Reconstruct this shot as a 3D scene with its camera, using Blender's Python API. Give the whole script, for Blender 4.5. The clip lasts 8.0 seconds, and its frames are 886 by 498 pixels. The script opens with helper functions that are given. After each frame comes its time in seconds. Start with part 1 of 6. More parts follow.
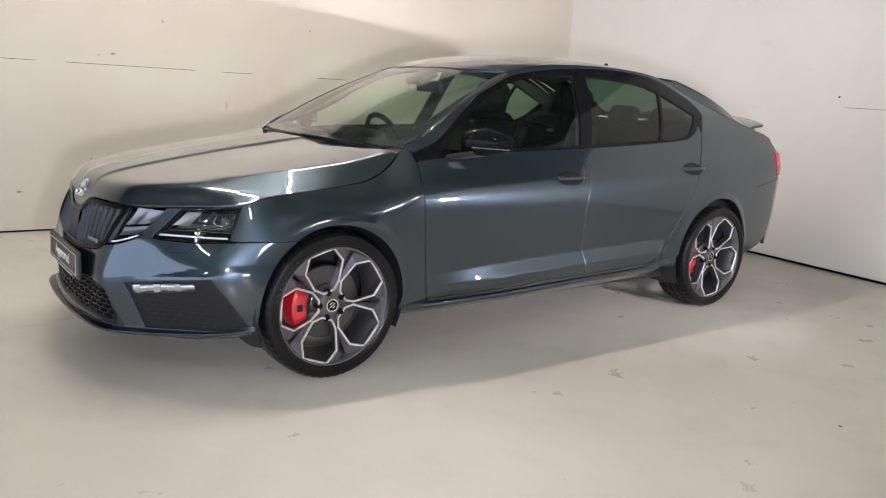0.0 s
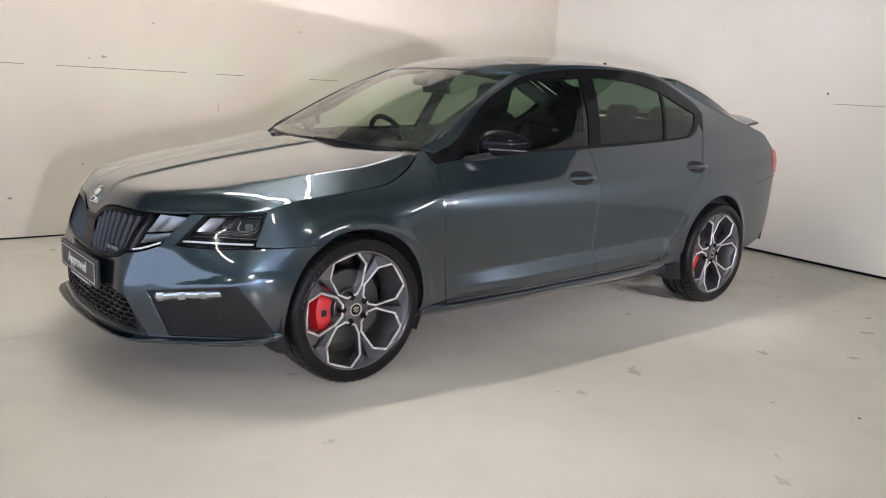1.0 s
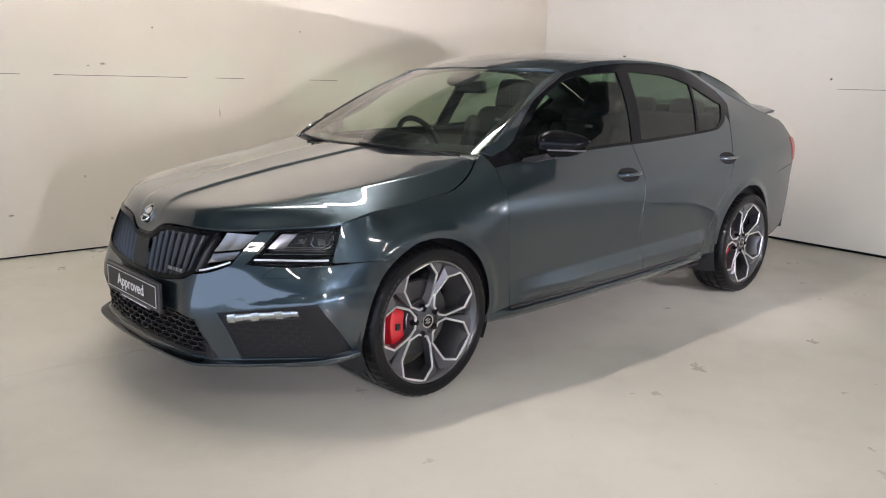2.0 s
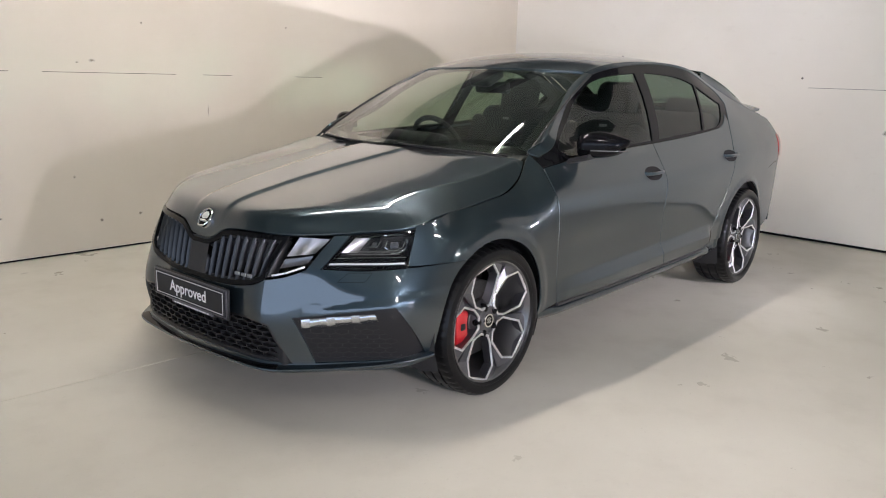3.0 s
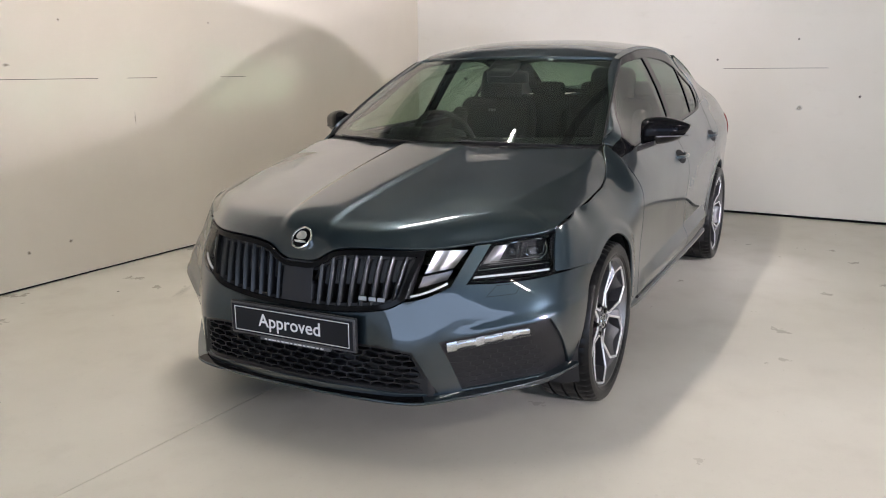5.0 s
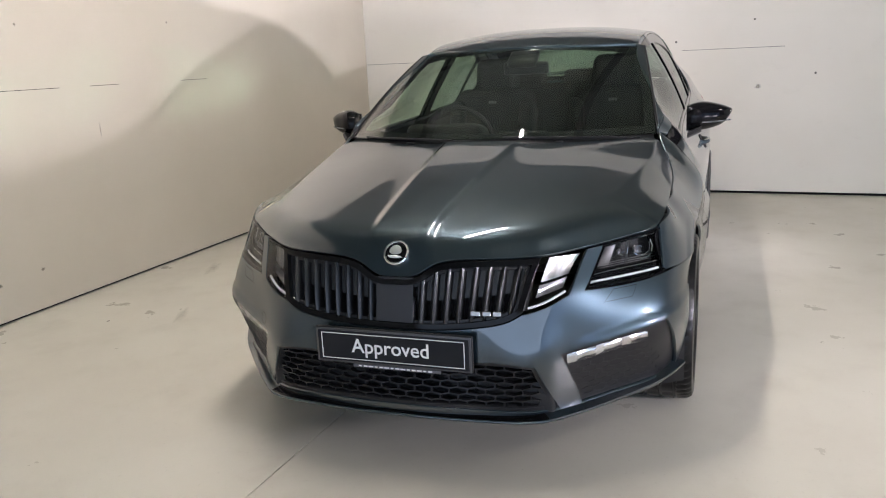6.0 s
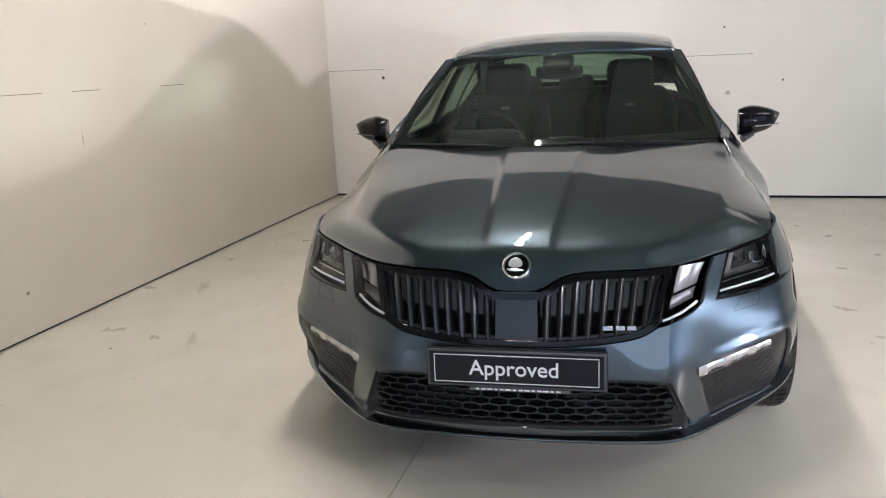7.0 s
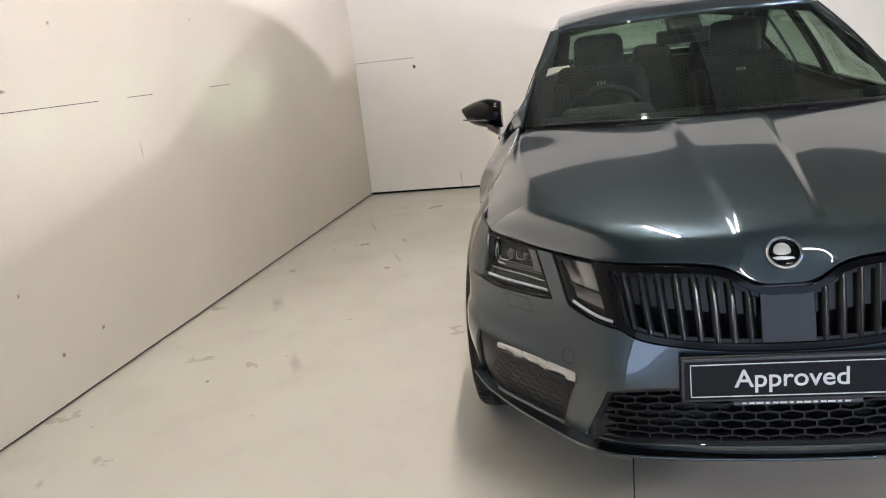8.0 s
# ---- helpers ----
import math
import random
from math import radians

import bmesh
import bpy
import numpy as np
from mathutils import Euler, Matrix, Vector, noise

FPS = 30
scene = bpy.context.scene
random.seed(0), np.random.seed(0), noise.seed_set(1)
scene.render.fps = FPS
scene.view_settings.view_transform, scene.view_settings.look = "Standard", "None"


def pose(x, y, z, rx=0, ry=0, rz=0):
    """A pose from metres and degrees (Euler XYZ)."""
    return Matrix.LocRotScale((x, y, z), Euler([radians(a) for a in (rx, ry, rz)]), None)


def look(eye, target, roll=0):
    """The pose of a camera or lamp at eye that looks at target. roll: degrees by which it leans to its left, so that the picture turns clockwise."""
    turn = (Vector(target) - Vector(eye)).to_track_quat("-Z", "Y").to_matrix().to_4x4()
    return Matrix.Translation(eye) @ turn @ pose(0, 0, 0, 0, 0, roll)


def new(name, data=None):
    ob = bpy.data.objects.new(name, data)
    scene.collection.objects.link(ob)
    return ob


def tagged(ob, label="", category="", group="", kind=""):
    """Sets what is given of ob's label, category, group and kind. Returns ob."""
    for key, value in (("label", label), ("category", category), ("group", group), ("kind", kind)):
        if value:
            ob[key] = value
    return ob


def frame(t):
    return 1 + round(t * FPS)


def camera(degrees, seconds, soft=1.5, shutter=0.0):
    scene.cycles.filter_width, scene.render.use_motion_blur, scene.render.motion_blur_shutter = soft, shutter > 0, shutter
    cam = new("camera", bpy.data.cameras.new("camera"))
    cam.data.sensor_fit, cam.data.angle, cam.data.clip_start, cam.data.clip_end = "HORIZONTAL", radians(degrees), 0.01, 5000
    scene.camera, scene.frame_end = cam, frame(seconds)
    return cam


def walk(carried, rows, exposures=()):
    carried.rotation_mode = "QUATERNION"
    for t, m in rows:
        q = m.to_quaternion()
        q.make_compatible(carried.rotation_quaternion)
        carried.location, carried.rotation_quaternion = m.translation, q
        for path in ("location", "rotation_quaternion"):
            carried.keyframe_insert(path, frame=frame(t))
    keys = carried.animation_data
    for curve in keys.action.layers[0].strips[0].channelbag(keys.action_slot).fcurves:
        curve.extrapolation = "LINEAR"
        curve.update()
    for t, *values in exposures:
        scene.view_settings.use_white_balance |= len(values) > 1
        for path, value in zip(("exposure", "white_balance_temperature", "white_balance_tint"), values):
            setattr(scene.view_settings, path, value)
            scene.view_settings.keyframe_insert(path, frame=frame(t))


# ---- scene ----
cam = camera(58.7, 8.0, 1.1)
PATH = [
    (0, (-1.601, -3.67, 1.249), (-0.404, -2.119, 0.845), 3.7),
    (0.5, (-1.655, -3.627, 1.255), (-0.433, -2.096, 0.851), 3.5),
    (1, (-1.777, -3.529, 1.253), (-0.52, -2.027, 0.849), 3.2),
    (1.5, (-1.865, -3.386, 1.252), (-0.571, -1.916, 0.843), 2.5),
    (1.7, (-1.931, -3.295, 1.263), (-0.625, -1.838, 0.85), 1.9),
    (2.8, (-2.456, -2.813, 1.308), (-1.002, -1.513, 0.873), 1.8),
    (3, (-2.494, -2.765, 1.31), (-1.022, -1.483, 0.876), 1.7),
    (3.5, (-2.618, -2.482, 1.286), (-1.073, -1.281, 0.872), 1.4),
    (4, (-2.727, -2.241, 1.291), (-1.117, -1.13, 0.874), 1.1),
    (4.5, (-2.9, -1.89, 1.29), (-1.216, -0.903, 0.852), -0.1),
    (4.7, (-2.92, -1.79, 1.279), (-1.214, -0.842, 0.84), -0.1),
    (5.8, (-2.968, -1.137, 1.286), (-1.156, -0.427, 0.824), -2.4),
    (6, (-3.014, -0.959, 1.311), (-1.184, -0.303, 0.842), -2.7),
    (6.5, (-3.064, -0.674, 1.306), (-1.196, -0.133, 0.839), -2.6),
    (7, (-3.025, -0.288, 1.31), (-1.126, 0.142, 0.853), -2.5),
    (7.5, (-2.955, 0.03, 1.291), (-1.049, 0.417, 0.826), -3.6),
    (8, (-2.759, 0.459, 1.283), (-0.853, 0.833, 0.806), -6.5),
]
walk(cam, [(t, look(eye, target, roll)) for t, eye, target, roll in PATH], [(0, 0.01), (3, -0.03), (4.5, 0.0), (6, 0.05), (7, 0.15), (7.5, 0.17), (8, 0.30)])

# ---- world and lights ----
world = bpy.data.worlds.new("world")
world.use_nodes = True
scene.world = world
world.node_tree.nodes["Background"].inputs["Color"].default_value = (0.9, 0.95, 1.0, 1)
world.node_tree.nodes["Background"].inputs["Strength"].default_value = 0.02


def area_lamp(name, eye, target, width, height, watts, colour, spread=180):
    data = bpy.data.lights.new(name, "AREA")
    data.shape, data.size, data.size_y, data.energy, data.color = "RECTANGLE", width, height, watts, colour
    data.spread = radians(spread)
    ob = new(name, data)
    ob.matrix_world = look(eye, target)
    return ob


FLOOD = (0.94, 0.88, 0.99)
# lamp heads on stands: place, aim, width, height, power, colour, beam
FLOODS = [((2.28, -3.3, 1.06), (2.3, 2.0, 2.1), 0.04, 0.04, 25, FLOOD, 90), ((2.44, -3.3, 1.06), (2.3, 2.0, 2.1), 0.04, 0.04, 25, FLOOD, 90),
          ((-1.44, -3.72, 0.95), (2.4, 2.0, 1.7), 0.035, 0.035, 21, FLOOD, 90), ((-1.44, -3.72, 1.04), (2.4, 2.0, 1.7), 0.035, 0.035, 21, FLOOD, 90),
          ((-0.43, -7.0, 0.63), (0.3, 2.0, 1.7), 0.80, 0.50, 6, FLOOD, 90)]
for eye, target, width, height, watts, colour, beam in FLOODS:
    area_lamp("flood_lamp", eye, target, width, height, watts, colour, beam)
# lamps under the ceiling: plan position, turn, length and brightness; the last three are unseen fill
TUBE_Z, DAYLIGHT = 3.7, 1.8
TUBES = [(0.3, 0.35, 0, 2.4, 245), (-4.8, -1.8, 90, 1.2, 95), (-2.6, -4.6, 90, 1.2, 260), (1.9, -6.6, 0, 1.2, 210)]

# ---- materials ----
def material(name, colour=(0.5, 0.5, 0.5), rough=0.5, metal=0.0, coat=0.0, spec=0.5):
    m = bpy.data.materials.new(name)
    m.use_nodes = True
    b = m.node_tree.nodes["Principled BSDF"]
    b.inputs["Base Color"].default_value = (*colour, 1)
    b.inputs["Roughness"].default_value = rough
    b.inputs["Metallic"].default_value = metal
    b.inputs["Coat Weight"].default_value = coat
    b.inputs["Coat Roughness"].default_value = 0.03
    b.inputs["Specular IOR Level"].default_value = spec
    return m, m.node_tree, b


def noise_node(tree, scale, detail=4.0, rough=0.55, stretch=(1, 1, 1)):
    n, mp, tc = tree.nodes.new("ShaderNodeTexNoise"), tree.nodes.new("ShaderNodeMapping"), tree.nodes.new("ShaderNodeTexCoord")
    n.inputs["Scale"].default_value, n.inputs["Detail"].default_value, n.inputs["Roughness"].default_value = scale, detail, rough
    mp.inputs["Scale"].default_value = stretch
    tree.links.new(tc.outputs["Object"], mp.inputs["Vector"])
    tree.links.new(mp.outputs["Vector"], n.inputs["Vector"])
    return n


def ramp(tree, source, low, high, a, b):
    r = tree.nodes.new("ShaderNodeMapRange")
    r.inputs["From Min"].default_value, r.inputs["From Max"].default_value = low, high
    r.inputs["To Min"].default_value, r.inputs["To Max"].default_value = a, b
    tree.links.new(source, r.inputs["Value"])
    return r.outputs["Result"]


def mixed(tree, factor, a, b, kind="MIX"):
    m = tree.nodes.new("ShaderNodeMix")
    m.data_type, m.blend_type = "RGBA", kind
    for socket, value in ((m.inputs[6], a), (m.inputs[7], b)):
        if hasattr(value, "is_output"):
            tree.links.new(value, socket)
        else:
            socket.default_value = (*value, 1)
    if hasattr(factor, "is_output"):
        tree.links.new(factor, m.inputs[0])
    else:
        m.inputs[0].default_value = factor
    return m.outputs[2]


def bump(tree, bsdf, height, strength, distance):
    b = tree.nodes.new("ShaderNodeBump")
    b.inputs["Strength"].default_value, b.inputs["Distance"].default_value = strength, distance
    tree.links.new(height, b.inputs["Height"])
    tree.links.new(b.outputs["Normal"], bsdf.inputs["Normal"])


def paint_material():
    m, t, b = material("car_paint", (0.05, 0.068, 0.072), 0.29, 0.86, 1.0)
    b.inputs["Coat IOR"].default_value = 1.74
    b.inputs["Coat Roughness"].default_value = 0.02
    flake = noise_node(t, 900, 2)
    t.links.new(mixed(t, ramp(t, flake.outputs["Fac"], 0.4, 0.65, 0, 1), (0.023, 0.037, 0.046), (0.031, 0.050, 0.062)), b.inputs["Base Color"])
    haze = noise_node(t, 2.5, 3)
    t.links.new(ramp(t, haze.outputs["Fac"], 0.3, 0.7, 0.31, 0.35), b.inputs["Roughness"])
    return m


def floor_material():
    m, t, b = material("floor_paint", rough=0.34, spec=0.45)
    big, mid, fine = noise_node(t, 0.55, 5, 0.6), noise_node(t, 3.2, 6, 0.6), noise_node(t, 60, 3)
    c = mixed(t, ramp(t, big.outputs["Fac"], 0.35, 0.65, 0, 1), (0.53, 0.50, 0.43), (0.60, 0.575, 0.50))
    c = mixed(t, ramp(t, mid.outputs["Fac"], 0.52, 0.78, 0, 0.35), c, (0.44, 0.41, 0.35))
    c = mixed(t, ramp(t, fine.outputs["Fac"], 0.62, 0.75, 0, 0.18), c, (0.36, 0.33, 0.28))
    t.links.new(c, b.inputs["Base Color"])
    t.links.new(ramp(t, mid.outputs["Fac"], 0.3, 0.7, 0.26, 0.42), b.inputs["Roughness"])
    bump(t, b, fine.outputs["Fac"], 0.06, 0.002)
    return m


def wall_material(name, low, high):
    m, t, b = material(name, rough=0.5, spec=0.35)
    big, mid, fine = noise_node(t, 0.9, 4), noise_node(t, 5, 6, 0.65, (1, 1, 2.2)), noise_node(t, 45, 4)
    c = mixed(t, ramp(t, big.outputs["Fac"], 0.35, 0.65, 0, 1), low, high)
    c = mixed(t, ramp(t, mid.outputs["Fac"], 0.60, 0.80, 0, 0.28), c, (0.62, 0.57, 0.49))
    t.links.new(c, b.inputs["Base Color"])
    bump(t, b, fine.outputs["Fac"], 0.12, 0.003)
    return m


def glass_material(name, tint, base=0.045):
    m = bpy.data.materials.new(name)
    m.use_nodes = True
    t = m.node_tree
    t.nodes.remove(t.nodes["Principled BSDF"])
    clear, gloss, mix, fres = (t.nodes.new(k) for k in ("ShaderNodeBsdfTransparent", "ShaderNodeBsdfGlossy", "ShaderNodeMixShader", "ShaderNodeLayerWeight"))
    power, scale = t.nodes.new("ShaderNodeMath"), t.nodes.new("ShaderNodeMath")
    clear.inputs["Color"].default_value = (*tint, 1)
    gloss.inputs["Roughness"].default_value = 0.012
    fres.inputs["Blend"].default_value = 0.5
    power.operation, power.inputs[1].default_value = "POWER", 4.6
    scale.operation, scale.inputs[1].default_value, scale.inputs[2].default_value = "MULTIPLY_ADD", 1 - base, base
    t.links.new(fres.outputs["Facing"], power.inputs[0])
    t.links.new(power.outputs[0], scale.inputs[0])
    t.links.new(scale.outputs[0], mix.inputs[0])
    t.links.new(clear.outputs[0], mix.inputs[1])
    t.links.new(gloss.outputs[0], mix.inputs[2])
    t.links.new(mix.outputs[0], t.nodes["Material Output"].inputs["Surface"])
    return m


def grain(name, colour, rough, scale=300, amount=0.2, metal=0.0, coat=0.0):
    m, t, b = material(name, colour, rough, metal, coat)
    n = noise_node(t, scale, 3)
    t.links.new(mixed(t, ramp(t, n.outputs["Fac"], 0.4, 0.7, 0, 0.5), colour, tuple(c * 1.5 for c in colour)), b.inputs["Base Color"])
    bump(t, b, n.outputs["Fac"], amount, 0.001)
    return m


def emission_material(name, colour, strength):
    m = bpy.data.materials.new(name)
    m.use_nodes = True
    t = m.node_tree
    e = t.nodes.new("ShaderNodeEmission")
    e.inputs["Color"].default_value, e.inputs["Strength"].default_value = (*colour, 1), strength
    t.links.new(e.outputs[0], t.nodes["Material Output"].inputs["Surface"])
    return m


PAINT = paint_material()
# the side wall's copy of the paint has its yellowish shade in the colour
FLOOR, WALL, SHADEDWALL = floor_material(), wall_material("wall_paint", (0.76, 0.72, 0.645), (0.80, 0.765, 0.695)), wall_material("shaded_wall_paint", (0.560, 0.511, 0.424), (0.600, 0.551, 0.462))
CEILING = grain("ceiling_sheet", (0.27, 0.31, 0.28), 0.6, 6, 0.05)
GREYWALL = grain("grey_sheet", (0.13, 0.13, 0.128), 0.6, 6, 0.05)
STEEL = grain("painted_steel", (0.10, 0.105, 0.10), 0.5, 20, 0.05)
GLOSSBLACK = material("gloss_black", (0.004, 0.004, 0.0045), 0.07, 0, 0.0, 0.14)[0]
SATIN = grain("satin_black_plastic", (0.012, 0.012, 0.013), 0.34, 500, 0.08)
PLASTIC = grain("black_plastic", (0.016, 0.016, 0.017), 0.44, 700, 0.25)
VOID = material("dark_gap", (0.009, 0.009, 0.010), 0.9, spec=0.1)[0]
RUBBER = grain("tyre_rubber", (0.004, 0.004, 0.0043), 0.30, 220, 0.25)
RUBBER.node_tree.nodes["Principled BSDF"].inputs["Specular IOR Level"].default_value = 0.25
BADGEMETAL = material("satin_badge_metal", (0.34, 0.34, 0.345), 0.42, 1.0)[0]
RUBBERMARK = material("rubber_marking", (0.03, 0.03, 0.033), 0.35)[0]
SIDEMARK = material("grey_marking", (0.10, 0.10, 0.105), 0.4)[0]
CHROME = material("chrome", (0.82, 0.82, 0.82), 0.06, 1.0)[0]
SILVER = material("reflector_silver", (0.32, 0.33, 0.35), 0.12, 1.0)[0]
ALLOY = grain("anthracite_alloy", (0.10, 0.10, 0.106), 0.28, 400, 0.03, 0.75, 0.6)
DARKALLOY = grain("shaded_alloy", (0.17, 0.168, 0.168), 0.36, 400, 0.03, 0.9)
SPOKE = grain("anthracite_spoke", (0.11, 0.11, 0.118), 0.30, 400, 0.03, 0.8, 0.6)
CUT = material("diamond_cut_alloy", (0.90, 0.90, 0.91), 0.40, 1.0)[0]
IRON = grain("cast_iron", (0.09, 0.088, 0.085), 0.42, 90, 0.2, 0.9)
RED = material("caliper_red", (0.36, 0.008, 0.013), 0.34, 0, 0.6)[0]
CLOTH = grain("black_upholstery", (0.004, 0.004, 0.0043), 0.8, 260, 0.3)
DASH = grain("soft_dashboard", (0.006, 0.006, 0.0065), 0.6, 400, 0.3)
LINING = grain("dark_lining", (0.03, 0.03, 0.03), 0.9, 300, 0.2)
WHITE = material("white_print", (0.82, 0.82, 0.82), 0.45)[0]
PLATEBLACK = material("plate_black", (0.010, 0.011, 0.015), 0.30, spec=0.25)[0]
TAILRED = material("tail_red", (0.35, 0.01, 0.012), 0.12, 0, 1.0)[0]
LEDWHITE = material("light_guide", (0.66, 0.67, 0.68), 0.25)[0]
GLASS = glass_material("windscreen_glass", (0.74, 0.83, 0.74), 0.09)
SIDEGLASS = glass_material("side_glass", (0.70, 0.84, 0.73), 0.08)
REARGLASS = glass_material("tinted_glass", (0.40, 0.55, 0.45), 0.08)
DARKGLASS = glass_material("dark_tinted_glass", (0.26, 0.38, 0.30), 0.08)
CLEAR = glass_material("clear_lens", (0.95, 0.955, 0.96), 0.035)
FOGSILVER = material("fog_reflector", (0.72, 0.72, 0.74), 0.24, 1.0)[0]
FACET = material("faceted_reflector", (0.27, 0.27, 0.28), 0.34, 1.0)[0]
SLAT = grain("slat_black", (0.010, 0.010, 0.011), 0.30, 500, 0.03)
for dull, level in ((SLAT, 0.5), (SATIN, 0.25), (PLASTIC, 0.3), (CLOTH, 0.08), (DASH, 0.10), (LINING, 0.1)):
    dull.node_tree.nodes["Principled BSDF"].inputs["Specular IOR Level"].default_value = level
COVER = grain("sensor_black", (0.014, 0.014, 0.017), 0.42, 300, 0.03)
COVER.node_tree.nodes["Principled BSDF"].inputs["Specular IOR Level"].default_value = 0.5

# ---- shape helpers ----
def curve(xs, ys):
    """A smooth function through the given values (natural cubic spline, straight beyond its ends)."""
    x, y = np.array(xs, float), np.array(ys, float)
    n, h = len(x), np.diff(x)
    a, r = np.eye(n), np.zeros(n)
    for i in range(1, n - 1):
        a[i, i - 1:i + 2] = h[i - 1], 2 * (h[i - 1] + h[i]), h[i]
        r[i] = 6 * ((y[i + 1] - y[i]) / h[i] - (y[i] - y[i - 1]) / h[i - 1])
    m = np.linalg.solve(a, r)
    k0, k1 = (y[1] - y[0]) / h[0] - h[0] * m[1] / 6, (y[-1] - y[-2]) / h[-1] + h[-1] * m[-2] / 6

    def at(v):
        v = np.asarray(v, float)
        c = np.clip(v, x[0], x[-1])
        i = np.clip(np.searchsorted(x, c) - 1, 0, n - 2)
        d, p, q = h[i], x[i + 1] - c, c - x[i]
        s = (m[i] * p ** 3 + m[i + 1] * q ** 3) / (6 * d) + (y[i] / d - m[i] * d / 6) * p + (y[i + 1] / d - m[i + 1] * d / 6) * q
        return s + np.where(v < x[0], (v - x[0]) * k0, 0) + np.where(v > x[-1], (v - x[-1]) * k1, 0)
    return at


def smooth(a, b, v):
    f = np.clip((np.asarray(v, float) - a) / (b - a), 0, 1)
    return f * f * (3 - 2 * f)


def spline(points, ds):
    """Points about ds apart along a curve through the given points (straight for two)."""
    p = np.array(points, float)
    if len(p) == 2:
        n = max(1, int(round(np.linalg.norm(p[1] - p[0]) / ds)))
        return p[0] + (p[1] - p[0]) * np.linspace(0, 1, n + 1)[:, None]
    t = np.concatenate([[0], np.cumsum(np.maximum(1e-6, np.linalg.norm(np.diff(p, axis=0), axis=1)))])
    n = max(2, int(round(t[-1] / ds)))
    v = np.linspace(0, t[-1], n + 1)
    return np.stack([curve(t, p[:, k])(v) for k in range(p.shape[1])], 1)


def loop(*segments, ds=0.02):
    """A closed outline of smooth segments, with corners where they meet."""
    out = []
    for k, s in enumerate(segments):
        q = spline(s, ds)
        if out and np.linalg.norm(q[0] - out[-1]) < 1e-6:
            q = q[1:]
        out.extend(q)
    if np.linalg.norm(out[0] - out[-1]) < 1e-6:
        out.pop()
    return np.array(out)


def arc(cx, cz, r, a0, a1, n=9):
    return [(cx + r * math.cos(radians(a)), cz + r * math.sin(radians(a))) for a in np.linspace(a0, a1, n)]


def inside(px, py, poly):
    hit = np.zeros(len(px), bool)
    x1, y1 = poly[:, 0], poly[:, 1]
    x2, y2 = np.roll(x1, -1), np.roll(y1, -1)
    for a, b, c, d in zip(x1, y1, x2, y2):
        if b != d:
            hit ^= ((b > py) != (d > py)) & (px < (c - a) * (py - b) / (d - b) + a)
    return hit


def shrink(poly, d):
    """The outline moved inwards by d."""
    e = np.roll(poly, -1, 0) - poly
    e /= np.maximum(1e-9, np.linalg.norm(e, axis=1))[:, None]
    area = np.sum(poly[:, 0] * np.roll(poly[:, 1], -1) - np.roll(poly[:, 0], -1) * poly[:, 1])
    n = np.stack([-e[:, 1], e[:, 0]], 1) * (1 if area > 0 else -1)
    m = n + np.roll(n, 1, 0)
    m /= np.maximum(0.35, np.sum(m * n, 1))[:, None]
    return poly + m * d


def link_mesh(name, mesh, mat, parent, label="", angle=None):
    if mat is not None and not mesh.materials:
        mesh.materials.append(mat)
    if angle:
        mesh.polygons.foreach_set("use_smooth", [True] * len(mesh.polygons))
        mesh.set_sharp_from_angle(angle=radians(angle))
    ob = new(name, mesh)
    ob.parent = parent
    return tagged(ob, label)


def part(name, bm, mat, parent, label="", angle=35):
    """Links a bmesh as one mesh object under a thing or a part."""
    bmesh.ops.recalc_face_normals(bm, faces=bm.faces)
    mesh = bpy.data.meshes.new(name)
    bm.to_mesh(mesh)
    bm.free()
    return link_mesh(name, mesh, mat, parent, label, angle)


def normals(at, u, v, out):
    d = 0.004
    n = np.cross(at(u + d, v) - at(u - d, v), at(u, v + d) - at(u, v - d))
    n /= np.maximum(1e-12, np.linalg.norm(n, axis=1))[:, None]
    o = out(u, v) if callable(out) else np.array(out, float)
    s = np.sign(np.sum(n * o, 1))
    return n * np.where(s == 0, 1, s)[:, None]


